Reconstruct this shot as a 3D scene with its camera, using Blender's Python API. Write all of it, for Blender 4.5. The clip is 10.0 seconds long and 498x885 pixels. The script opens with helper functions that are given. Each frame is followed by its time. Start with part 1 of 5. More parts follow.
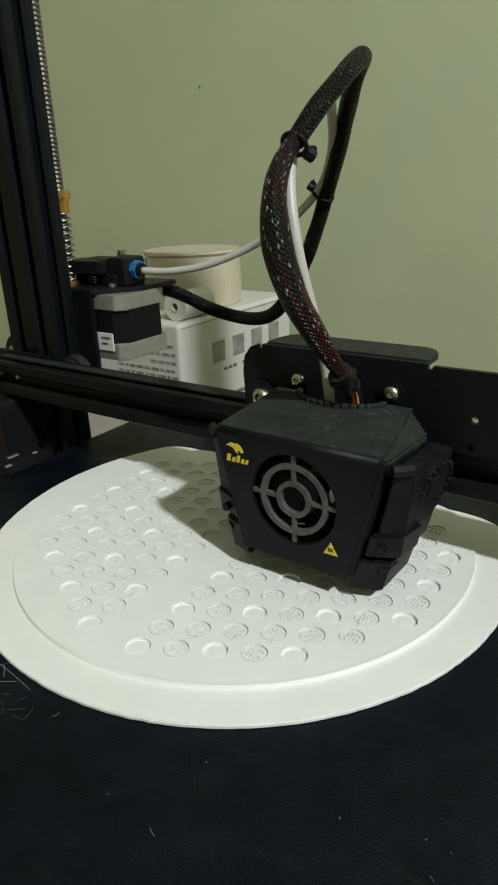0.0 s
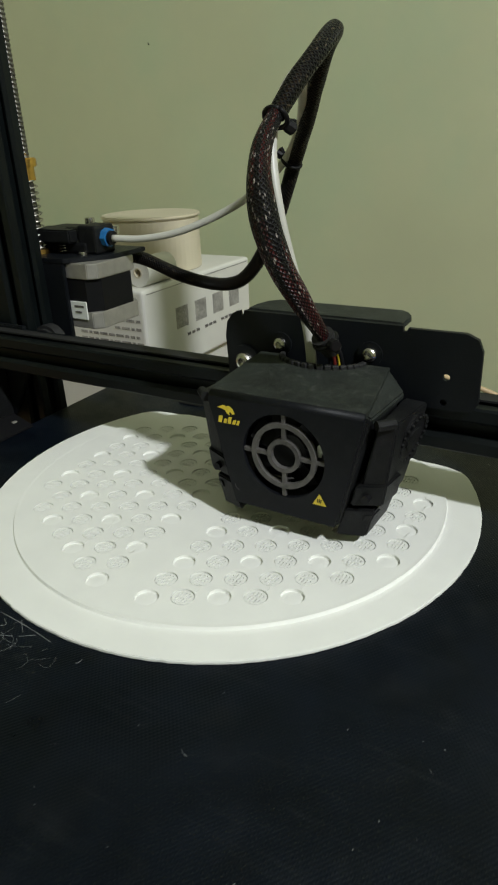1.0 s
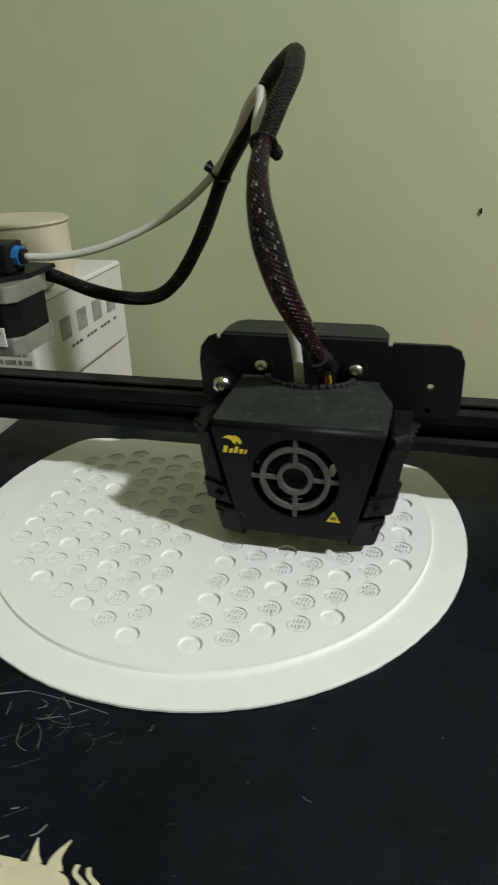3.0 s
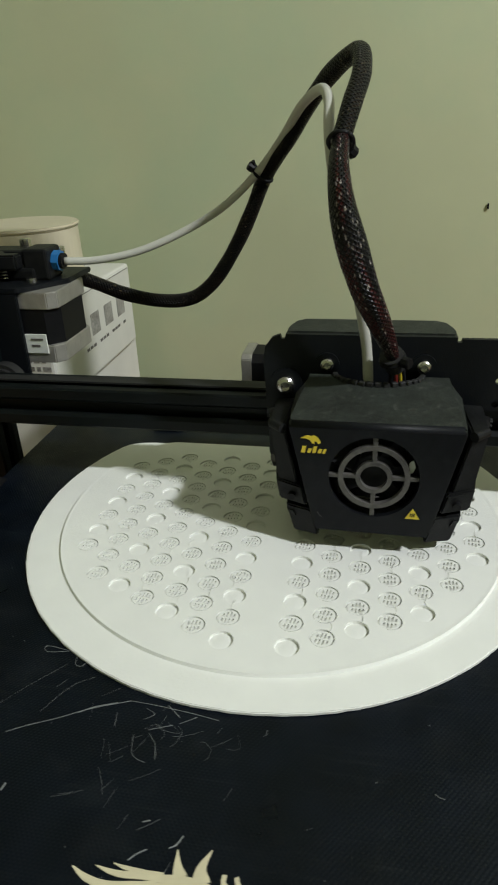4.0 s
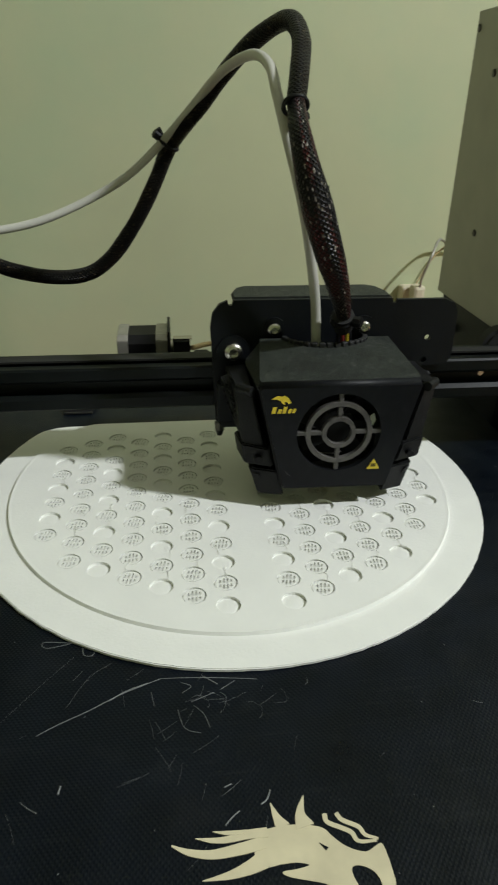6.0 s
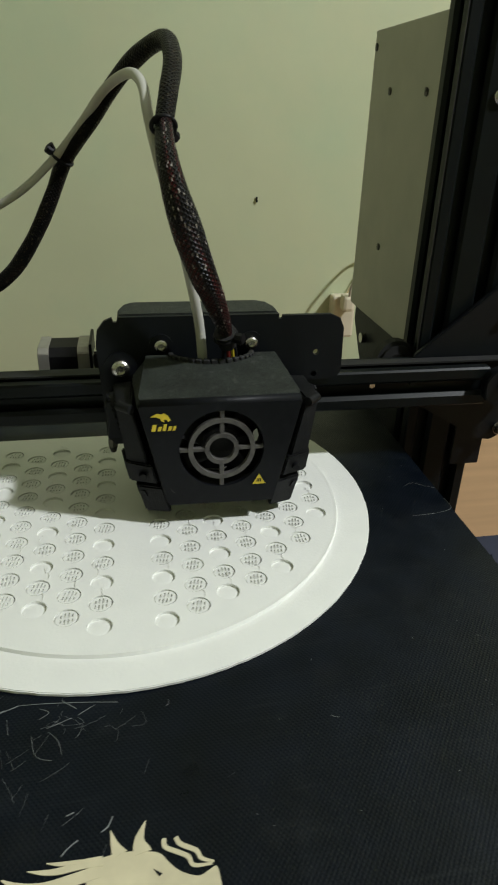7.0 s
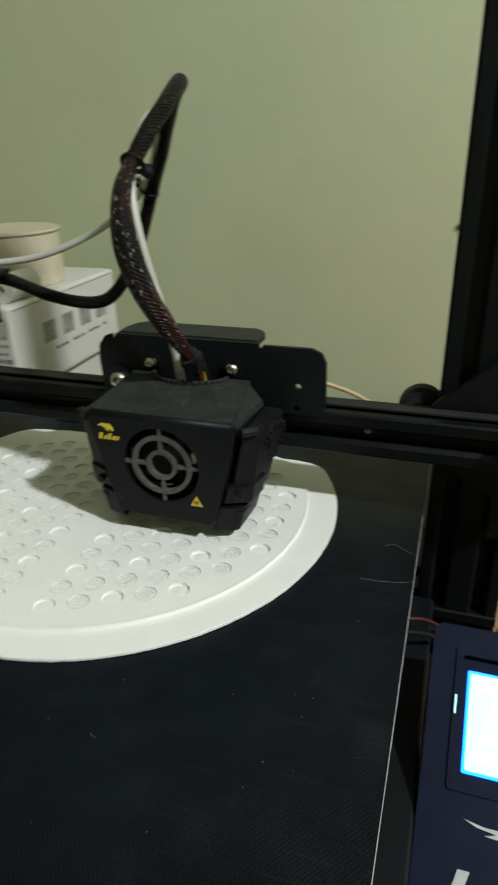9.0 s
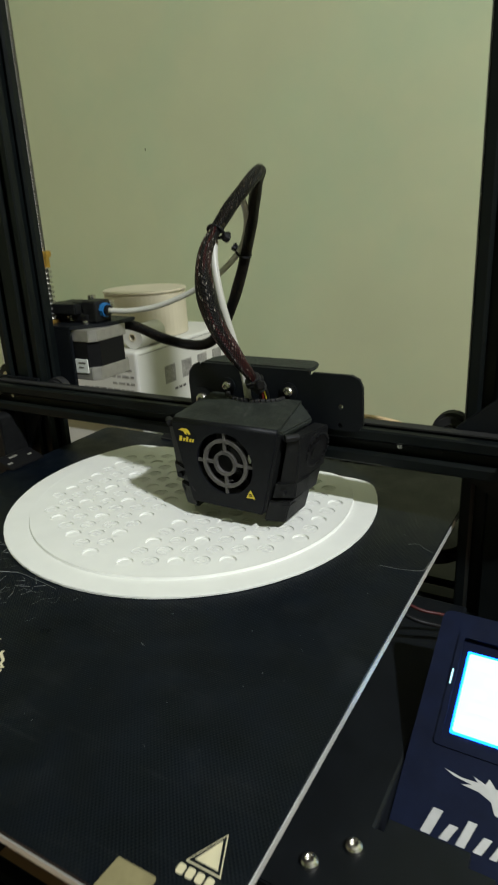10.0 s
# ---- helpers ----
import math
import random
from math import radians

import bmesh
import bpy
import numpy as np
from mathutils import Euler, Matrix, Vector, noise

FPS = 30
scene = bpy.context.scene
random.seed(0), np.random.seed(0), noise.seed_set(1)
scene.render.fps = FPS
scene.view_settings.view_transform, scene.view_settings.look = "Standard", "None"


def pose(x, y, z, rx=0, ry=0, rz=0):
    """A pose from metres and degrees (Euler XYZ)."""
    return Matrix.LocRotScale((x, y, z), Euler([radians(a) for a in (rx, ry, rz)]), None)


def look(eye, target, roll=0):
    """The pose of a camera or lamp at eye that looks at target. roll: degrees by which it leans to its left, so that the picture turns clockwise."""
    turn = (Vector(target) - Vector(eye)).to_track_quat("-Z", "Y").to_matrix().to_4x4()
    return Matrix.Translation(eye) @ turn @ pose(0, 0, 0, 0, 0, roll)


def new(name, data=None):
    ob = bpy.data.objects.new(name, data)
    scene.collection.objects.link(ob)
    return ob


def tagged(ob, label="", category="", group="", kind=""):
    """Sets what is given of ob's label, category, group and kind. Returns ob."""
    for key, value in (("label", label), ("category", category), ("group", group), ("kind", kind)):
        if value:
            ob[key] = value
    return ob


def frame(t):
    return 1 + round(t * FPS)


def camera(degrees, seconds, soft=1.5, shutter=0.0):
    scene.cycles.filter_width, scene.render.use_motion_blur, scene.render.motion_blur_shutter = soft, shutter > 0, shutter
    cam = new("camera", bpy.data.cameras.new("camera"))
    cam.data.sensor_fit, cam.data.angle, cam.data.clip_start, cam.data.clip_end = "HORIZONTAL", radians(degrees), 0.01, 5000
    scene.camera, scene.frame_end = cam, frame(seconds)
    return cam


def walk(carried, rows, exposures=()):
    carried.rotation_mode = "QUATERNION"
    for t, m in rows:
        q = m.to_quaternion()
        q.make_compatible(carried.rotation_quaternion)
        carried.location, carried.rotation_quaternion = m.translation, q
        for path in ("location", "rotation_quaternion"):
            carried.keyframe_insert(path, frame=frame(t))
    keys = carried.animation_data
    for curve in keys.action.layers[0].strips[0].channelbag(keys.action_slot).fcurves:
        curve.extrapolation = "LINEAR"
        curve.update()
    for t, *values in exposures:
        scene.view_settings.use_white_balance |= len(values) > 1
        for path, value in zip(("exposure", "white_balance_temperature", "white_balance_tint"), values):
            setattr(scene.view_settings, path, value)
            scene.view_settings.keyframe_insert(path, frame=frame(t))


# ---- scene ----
cam = camera(42.35, 10.0, soft=2.0, shutter=0.5)
PATH = [
    (0, pose(0.0932, -0.1758, 0.1435, 68.19, 2.04, 34.21)),
    (0.5, pose(0.0926, -0.1816, 0.1432, 67.18, 1.67, 32.08)),
    (1, pose(0.0883, -0.1961, 0.1492, 64.77, 2.16, 29.39)),
    (1.5, pose(0.0747, -0.2077, 0.1518, 63.41, 2.52, 24.81)),
    (2, pose(0.0552, -0.2126, 0.1630, 63.60, 1.54, 18.87)),
    (2.5, pose(0.0405, -0.2123, 0.1639, 63.15, 1.20, 14.76)),
    (3, pose(0.0223, -0.2129, 0.1641, 63.25, 1.33, 13.10)),
    (3.2, pose(0.0115, -0.2138, 0.1650, 63.05, 1.27, 12.81)),
    (4.3, pose(-0.0312, -0.2219, 0.1643, 63.34, 2.49, 8.77)),
    (4.5, pose(-0.0452, -0.2238, 0.1606, 63.26, 1.36, 6.29)),
    (5, pose(-0.0604, -0.2292, 0.1592, 62.33, 0.34, -0.03)),
    (5.2, pose(-0.0658, -0.2254, 0.1607, 61.63, 0.37, -1.59)),
    (6.3, pose(-0.0766, -0.2266, 0.1560, 62.36, -1.98, -9.32)),
    (6.5, pose(-0.0685, -0.2263, 0.1585, 62.23, -2.63, -11.05)),
    (7, pose(-0.0438, -0.2293, 0.1616, 62.72, -1.44, -9.78)),
    (7.5, pose(-0.0156, -0.2324, 0.1631, 63.63, -0.74, -6.02)),
    (8, pose(0.0304, -0.2341, 0.1650, 65.29, 2.09, -2.63)),
    (8.5, pose(0.0772, -0.2207, 0.1677, 64.92, 1.71, 6.23)),
    (9, pose(0.0996, -0.2188, 0.1653, 64.42, 1.15, 17.67)),
    (9.5, pose(0.1361, -0.2323, 0.1677, 66.07, 3.13, 28.63)),
    (10, pose(0.1622, -0.2683, 0.1647, 70.31, 2.75, 29.56)),
]
walk(cam, PATH, exposures=((0.0, 0.05), (4.5, 0.03), (6.5, 0.03), (8.0, 0.06), (9.0, 0.05), (10.0, 0.13)))

# ---- light ----
world = bpy.data.worlds.new("room_dark")
world.use_nodes = True
world.node_tree.nodes["Background"].inputs[0].default_value = (0.5, 0.55, 0.5, 1)
world.node_tree.nodes["Background"].inputs[1].default_value = 0.02
scene.world = world
lamp_data = bpy.data.lights.new("ceiling_lamp_light", "AREA")
lamp_data.shape, lamp_data.size, lamp_data.energy = "DISK", 0.10, 34.0
lamp_data.color = (0.96, 1.0, 1.03)
lamp_ob = new("ceiling_lamp_light", lamp_data)
lamp_ob.matrix_world = look((1.30, -0.57, 1.48), (-0.03, 0.0, 0.0))


# ---- materials ----
def mat(name, color, rough=0.5, metal=0.0, grain=0.0, scale=60.0, bump=0.0, bump_scale=400.0, wear=0.0, emit=0.0, rvar=0.0, spec=0.5):
    m = bpy.data.materials.new(name)
    m.use_nodes = True
    nt = m.node_tree
    b = nt.nodes["Principled BSDF"]
    b.inputs["Base Color"].default_value = (*color, 1)
    b.inputs["Roughness"].default_value = rough
    b.inputs["Metallic"].default_value = metal
    b.inputs["Specular IOR Level"].default_value = spec
    co = nt.nodes.new("ShaderNodeTexCoord").outputs["Object"]
    if grain or wear:
        n1 = nt.nodes.new("ShaderNodeTexNoise")
        n1.inputs["Scale"].default_value, n1.inputs["Detail"].default_value = scale, 6
        nt.links.new(co, n1.inputs["Vector"])
        n2 = nt.nodes.new("ShaderNodeTexNoise")
        n2.inputs["Scale"].default_value, n2.inputs["Detail"].default_value = scale * 0.12, 4
        nt.links.new(co, n2.inputs["Vector"])
        mixn = nt.nodes.new("ShaderNodeMath")
        mixn.operation = "ADD"
        nt.links.new(n1.outputs[0], mixn.inputs[0])
        nt.links.new(n2.outputs[0], mixn.inputs[1])
        rng = nt.nodes.new("ShaderNodeMapRange")
        rng.inputs[1].default_value, rng.inputs[2].default_value = 0.7, 1.3
        rng.inputs[3].default_value, rng.inputs[4].default_value = 1 - grain, 1 + grain
        nt.links.new(mixn.outputs[0], rng.inputs[0])
        mul = nt.nodes.new("ShaderNodeVectorMath")
        mul.operation = "SCALE"
        mul.inputs[0].default_value = color
        nt.links.new(rng.outputs[0], mul.inputs["Scale"])
        out = mul.outputs[0]
        if wear:
            n3 = nt.nodes.new("ShaderNodeTexNoise")
            n3.inputs["Scale"].default_value, n3.inputs["Detail"].default_value = scale * 0.6, 8
            nt.links.new(co, n3.inputs["Vector"])
            ramp = nt.nodes.new("ShaderNodeMapRange")
            ramp.inputs[1].default_value, ramp.inputs[2].default_value = 0.56, 0.72
            ramp.inputs[4].default_value = wear
            nt.links.new(n3.outputs[0], ramp.inputs[0])
            mx = nt.nodes.new("ShaderNodeMix")
            mx.data_type = "RGBA"
            nt.links.new(ramp.outputs[0], mx.inputs["Factor"])
            nt.links.new(out, mx.inputs["A"])
            mx.inputs["B"].default_value = (0.32, 0.32, 0.29, 1)
            out = mx.outputs["Result"]
        nt.links.new(out, b.inputs["Base Color"])
        if rvar:
            r2 = nt.nodes.new("ShaderNodeMapRange")
            r2.inputs[1].default_value, r2.inputs[2].default_value = 0.7, 1.3
            r2.inputs[3].default_value, r2.inputs[4].default_value = rough - rvar, rough + rvar
            nt.links.new(mixn.outputs[0], r2.inputs[0])
            nt.links.new(r2.outputs[0], b.inputs["Roughness"])
    if bump:
        n4 = nt.nodes.new("ShaderNodeTexNoise")
        n4.inputs["Scale"].default_value, n4.inputs["Detail"].default_value = bump_scale, 5
        nt.links.new(co, n4.inputs["Vector"])
        bp = nt.nodes.new("ShaderNodeBump")
        bp.inputs["Strength"].default_value, bp.inputs["Distance"].default_value = bump, 0.0006
        nt.links.new(n4.outputs[0], bp.inputs["Height"])
        nt.links.new(bp.outputs[0], b.inputs["Normal"])
    if emit:
        b.inputs["Emission Color"].default_value = (*color, 1)
        b.inputs["Emission Strength"].default_value = emit
    return m


def weave_mat(name, color, cell, rough, bump):
    """A dark sheet with a fine slanted weave relief and smudges."""
    m = mat(name, color, rough, grain=0.35, scale=70, wear=0.012, rvar=0.12, spec=0.2)
    nt = m.node_tree
    b = nt.nodes["Principled BSDF"]
    co = nt.nodes.new("ShaderNodeTexCoord").outputs["Object"]
    hs = []
    for ang in (38, -38):
        mp = nt.nodes.new("ShaderNodeMapping")
        mp.inputs["Rotation"].default_value = (0, 0, radians(ang))
        nt.links.new(co, mp.inputs["Vector"])
        w = nt.nodes.new("ShaderNodeTexWave")
        w.inputs["Scale"].default_value = 0.314 / cell
        nt.links.new(mp.outputs[0], w.inputs["Vector"])
        hs.append(w.outputs["Fac"])
    mn = nt.nodes.new("ShaderNodeMath")
    mn.operation = "MULTIPLY"
    nt.links.new(hs[0], mn.inputs[0])
    nt.links.new(hs[1], mn.inputs[1])
    bp = nt.nodes.new("ShaderNodeBump")
    bp.inputs["Strength"].default_value, bp.inputs["Distance"].default_value = bump, 0.0004
    nt.links.new(mn.outputs[0], bp.inputs["Height"])
    nt.links.new(bp.outputs[0], b.inputs["Normal"])
    # faint scraped streaks and smudges of old plastic
    src = b.inputs["Base Color"].links[0].from_socket
    for ang, sc, lo in ((52, (28, 420, 1), 0.60), (-35, (22, 300, 1), 0.62), (0, (55, 55, 1), 0.64)):
        mp = nt.nodes.new("ShaderNodeMapping")
        mp.inputs["Rotation"].default_value = (0, 0, radians(ang))
        mp.inputs["Scale"].default_value = sc
        nt.links.new(co, mp.inputs["Vector"])
        ns = nt.nodes.new("ShaderNodeTexNoise")
        ns.inputs["Scale"].default_value, ns.inputs["Detail"].default_value = 1.0, 5
        nt.links.new(mp.outputs[0], ns.inputs["Vector"])
        rg = nt.nodes.new("ShaderNodeMapRange")
        rg.inputs[1].default_value, rg.inputs[2].default_value, rg.inputs[4].default_value = lo, lo + 0.14, 0.2
        nt.links.new(ns.outputs[0], rg.inputs[0])
        mx = nt.nodes.new("ShaderNodeMix")
        mx.data_type = "RGBA"
        nt.links.new(rg.outputs[0], mx.inputs["Factor"])
        nt.links.new(src, mx.inputs["A"])
        mx.inputs["B"].default_value = (0.032, 0.037, 0.038, 1)
        src = mx.outputs["Result"]
    nt.links.new(src, b.inputs["Base Color"])
    return m


def braid_mat(name, base, thread, show, gloss):
    """Braided sleeve: crossing black threads over wires, with pale dashes, laid out along the sleeve by its UV map. show: share of wires seen."""
    m = bpy.data.materials.new(name)
    m.use_nodes = True
    nt = m.node_tree
    b = nt.nodes["Principled BSDF"]
    b.inputs["Roughness"].default_value = 0.36
    b.inputs["Specular IOR Level"].default_value = gloss
    uv = nt.nodes.new("ShaderNodeUVMap").outputs[0]

    def mapped(scale, turn):
        mp = nt.nodes.new("ShaderNodeMapping")
        mp.inputs["Rotation"].default_value = (0, 0, radians(turn))
        mp.inputs["Scale"].default_value = scale
        nt.links.new(uv, mp.inputs["Vector"])
        return mp.outputs[0]

    def stretch(value, lo, hi, top=1.0):
        r = nt.nodes.new("ShaderNodeMapRange")
        r.inputs[1].default_value, r.inputs[2].default_value, r.inputs[4].default_value = lo, hi, top
        nt.links.new(value, r.inputs[0])
        return r.outputs[0]

    def op(kind, x, y):
        n = nt.nodes.new("ShaderNodeMath")
        n.operation = kind
        nt.links.new(x, n.inputs[0])
        nt.links.new(y, n.inputs[1])
        return n.outputs[0]

    def mix(fac, x, y):
        n = nt.nodes.new("ShaderNodeMix")
        n.data_type = "RGBA"
        nt.links.new(fac, n.inputs["Factor"])
        for key, c in (("A", x), ("B", y)):
            if isinstance(c, tuple):
                n.inputs[key].default_value = (*c, 1)
            else:
                nt.links.new(c, n.inputs[key])
        return n.outputs["Result"]

    waves = []
    for turn in (38, -38):
        w = nt.nodes.new("ShaderNodeTexWave")
        w.inputs["Scale"].default_value = 210
        nt.links.new(mapped((1, 1, 1), turn), w.inputs["Vector"])
        waves.append(w.outputs["Fac"])
    weave = op("MAXIMUM", waves[0], waves[1])
    streak = nt.nodes.new("ShaderNodeTexNoise")
    streak.inputs["Scale"].default_value = 1.0
    nt.links.new(mapped((24, 190, 1), 6), streak.inputs["Vector"])
    wires = mix(stretch(streak.outputs[0], 0.62 - show, 0.70 - show), (0.006, 0.0055, 0.005), base)
    col = mix(stretch(weave, 0.72, 0.93), wires, (0.006, 0.006, 0.0065))
    # pale dashes: light braid threads, with their glints put into the colour
    cell = nt.nodes.new("ShaderNodeTexVoronoi")
    cell.inputs["Scale"].default_value = 1.0
    nt.links.new(mapped((380, 900, 1), 22), cell.inputs["Vector"])
    pick = nt.nodes.new("ShaderNodeSeparateColor")
    nt.links.new(cell.outputs["Color"], pick.inputs[0])
    dash = op("MULTIPLY", stretch(cell.outputs["Distance"], 0.36, 0.24), stretch(pick.outputs[0], 0.62, 0.72))
    col = mix(dash, col, thread)
    nt.links.new(col, b.inputs["Base Color"])
    bp = nt.nodes.new("ShaderNodeBump")
    bp.inputs["Strength"].default_value, bp.inputs["Distance"].default_value = 0.9, 0.0007
    nt.links.new(weave, bp.inputs["Height"])
    nt.links.new(bp.outputs[0], b.inputs["Normal"])
    return m


def wood_mat(name, color):
    m = mat(name, color, 0.42, grain=0.12, scale=14)
    nt = m.node_tree
    b = nt.nodes["Principled BSDF"]
    co = nt.nodes.new("ShaderNodeTexCoord").outputs["Object"]
    mp = nt.nodes.new("ShaderNodeMapping")
    mp.inputs["Scale"].default_value = (1.2, 14, 14)
    nt.links.new(co, mp.inputs["Vector"])
    n = nt.nodes.new("ShaderNodeTexNoise")
    n.inputs["Scale"].default_value, n.inputs["Detail"].default_value = 7, 8
    nt.links.new(mp.outputs[0], n.inputs["Vector"])
    mx = nt.nodes.new("ShaderNodeMix")
    mx.data_type = "RGBA"
    mx.inputs["A"].default_value = (*[c * 0.72 for c in color], 1)
    mx.inputs["B"].default_value = (*[min(1, c * 1.2) for c in color], 1)
    nt.links.new(n.outputs[0], mx.inputs["Factor"])
    nt.links.new(mx.outputs["Result"], b.inputs["Base Color"])
    return m


def wall_mat():
    m = mat("wall_paint", (0.553, 0.580, 0.372), 0.62, grain=0.05, scale=9, bump=0.35, bump_scale=55)
    nt = m.node_tree
    b = nt.nodes["Principled BSDF"]
    src = b.inputs["Base Color"].links[0].from_socket
    co = nt.nodes.new("ShaderNodeTexCoord").outputs["Object"]
    n = nt.nodes.new("ShaderNodeTexNoise")
    n.inputs["Scale"].default_value, n.inputs["Detail"].default_value, n.inputs["Roughness"].default_value = 4.2, 5, 0.62
    nt.links.new(co, n.inputs["Vector"])
    r = nt.nodes.new("ShaderNodeMapRange")
    r.inputs[1].default_value, r.inputs[2].default_value = 0.45, 0.75
    r.inputs[4].default_value = 0.8
    nt.links.new(n.outputs[0], r.inputs[0])
    mx = nt.nodes.new("ShaderNodeMix")
    mx.data_type = "RGBA"
    nt.links.new(r.outputs[0], mx.inputs["Factor"])
    nt.links.new(src, mx.inputs["A"])
    mx.inputs["B"].default_value = (0.448, 0.562, 0.366, 1)
    nt.links.new(mx.outputs["Result"], b.inputs["Base Color"])
    return m


M_WALL = wall_mat()
M_CEIL = mat("ceiling_paint", (0.75, 0.75, 0.68), 0.8, grain=0.05, scale=8)
M_FLOOR = mat("floor_tile", (0.32, 0.29, 0.25), 0.5, grain=0.15, scale=12)
M_WOOD = wood_mat("table_wood", (0.37, 0.215, 0.115))
M_ALU = mat("black_anodised_aluminium", (0.0046, 0.0066, 0.0068), 0.42, 0.1, grain=0.3, scale=60, bump=0.08, bump_scale=900, spec=0.2)
M_PLATE = mat("black_powder_coat", (0.0058, 0.0072, 0.0090), 0.44, 0.0, grain=0.25, scale=80, bump=0.25, bump_scale=2200, spec=0.22)
M_PLASTIC = mat("black_moulded_plastic", (0.0085, 0.009, 0.0095), 0.5, grain=0.35, scale=220, wear=0.02, bump=0.3, bump_scale=1500, spec=0.2)
# dust on the shroud top; the greenish grey also holds reflected wall light
M_DUSTY_LIT = mat("dusty_lit_black_plastic", (0.019, 0.023, 0.019), 0.6, grain=0.45, scale=520, wear=0.10, bump=0.6, bump_scale=2600, spec=0.3)
M_FRONT = mat("satin_black_plastic", (0.0060, 0.0068, 0.0088), 0.46, grain=0.3, scale=300, wear=0.015, bump=0.2, bump_scale=1800, spec=0.18)
M_STRIP = mat("dull_edge_metal", (0.03, 0.03, 0.028), 0.5, 0.4, grain=0.4, scale=150)
M_GRILLE = mat("dusty_grille_plastic", (0.085, 0.08, 0.075), 0.7, grain=0.4, scale=260, bump=0.4, bump_scale=1500)
M_DARK = mat("deep_black_plastic", (0.006, 0.006, 0.007), 0.5, grain=0.2, scale=200, spec=0.22)
M_RUBBER = mat("black_rubber", (0.012, 0.012, 0.012), 0.7, grain=0.3, scale=100)
M_STEEL = mat("bright_steel", (0.62, 0.60, 0.56), 0.26, 1.0, grain=0.15, scale=200)
M_ALUBARE = mat("bare_aluminium", (0.62, 0.63, 0.62), 0.42, 0.45, grain=0.12, scale=120)
M_CAP = mat("cast_motor_cap", (0.40, 0.385, 0.35), 0.45, 0.6, grain=0.15, scale=150, bump=0.2, bump_scale=1200)
M_THREAD = mat("dull_threaded_steel", (0.15, 0.145, 0.13), 0.5, 1.0, grain=0.35, scale=150)
M_BRASS = mat("brass", (0.62, 0.38, 0.10), 0.32, 1.0, grain=0.2, scale=200)
M_PRINT = mat("white_printed_plastic", (0.84, 0.845, 0.80), 0.46, grain=0.03, scale=70, bump=0.15, bump_scale=900)
M_SHEET = weave_mat("black_build_sheet", (0.0020, 0.0040, 0.0078), 0.0011, 0.39, 0.27)
M_CREAM = mat("cream_print", (0.62, 0.56, 0.38), 0.6, grain=0.12, scale=160)
M_YELLOW = mat("yellow_print", (0.72, 0.55, 0.04), 0.5, grain=0.15, scale=400)
M_BLUE = mat("blue_plastic", (0.02, 0.16, 0.42), 0.4, grain=0.2, scale=200)
M_TUBE = mat("milky_tube", (0.52, 0.515, 0.46), 0.38, grain=0.05, scale=120)
M_SLEEVE = braid_mat("braided_sleeve_dark", (0.016, 0.010, 0.006), (0.07, 0.055, 0.035), 0.12, 0.12)
M_SLEEVE2 = braid_mat("braided_sleeve_red", (0.060, 0.0075, 0.007), (0.30, 0.27, 0.24), 0.14, 0.22)
M_CARD = mat("white_card", (0.66, 0.65, 0.60), 0.6, grain=0.05, scale=40)
M_INK = mat("dark_ink", (0.10, 0.09, 0.085), 0.6, grain=0.2, scale=200)
M_INK2 = mat("grey_ink", (0.27, 0.26, 0.24), 0.6, grain=0.5, scale=500)
M_SPOOL = mat("cream_plastic", (0.62, 0.56, 0.42), 0.5, grain=0.06, scale=40)
M_PSU = mat("galvanised_case", (0.40, 0.385, 0.33), 0.48, 0.35, grain=0.10, scale=40, bump=0.1, bump_scale=400)
M_LABEL = mat("paper_label", (0.70, 0.72, 0.68), 0.6, grain=0.05, scale=200)
# the blue in this base colour is the screen's glow
M_PANEL = mat("panel_with_blue_glow", (0.0046, 0.0078, 0.024), 0.5, grain=0.25, scale=120, wear=0.01, bump=0.1, bump_scale=1500, spec=0.12)
M_SILVER = mat("silver_print", (0.50, 0.50, 0.49), 0.5, grain=0.1, scale=200)
M_SCREEN = mat("lit_screen", (0.004, 0.13, 1.0), 0.3, emit=6.0)
M_SCREEN2 = mat("lit_screen_white", (0.48, 0.90, 1.0), 0.3, emit=1.0)
M_SCREEN3 = mat("lit_screen_glyph", (0.62, 0.95, 0.97), 0.3, emit=1.0)
M_BEIGE = mat("beige_cable", (0.55, 0.40, 0.22), 0.5, grain=0.1, scale=100)
M_HAIR = mat("filament_and_scratches", (0.19, 0.20, 0.20), 0.5, grain=0.3, scale=300)
M_RED = mat("red_wire", (0.16, 0.016, 0.012), 0.5)
M_WHITE = mat("white_plastic", (0.72, 0.72, 0.70), 0.4, grain=0.04, scale=60)


# ---- mesh helpers ----
def part(name, bm, material, parent=None, label="", smooth=False, kind=""):
    me = bpy.data.meshes.new(name)
    bmesh.ops.recalc_face_normals(bm, faces=bm.faces[:])
    bm.to_mesh(me)
    bm.free()
    me.materials.append(material)
    if smooth:
        me.polygons.foreach_set("use_smooth", [True] * len(me.polygons))
        me.update()
    ob = new(name, me)
    ob.parent = parent
    if label or kind:
        tagged(ob, label, kind=kind)
    return ob


def thing(name, at, label, category, group="", kind=""):
    ob = new(name)
    ob.empty_display_size = 0.01
    ob.location = at
    return tagged(ob, label, category, group, kind)


def fit_to(ob, parent):
    """Hang ob, whose mesh is in world metres, under parent without moving it."""
    ob.parent = parent
    top, off = parent, Vector((0, 0, 0))
    while top:
        off += top.location
        top = top.parent
    ob.location = -off
    return ob


def piece(name, bm, material, parent, label="", smooth=False):
    return fit_to(part(name, bm, material, None, label, smooth), parent)


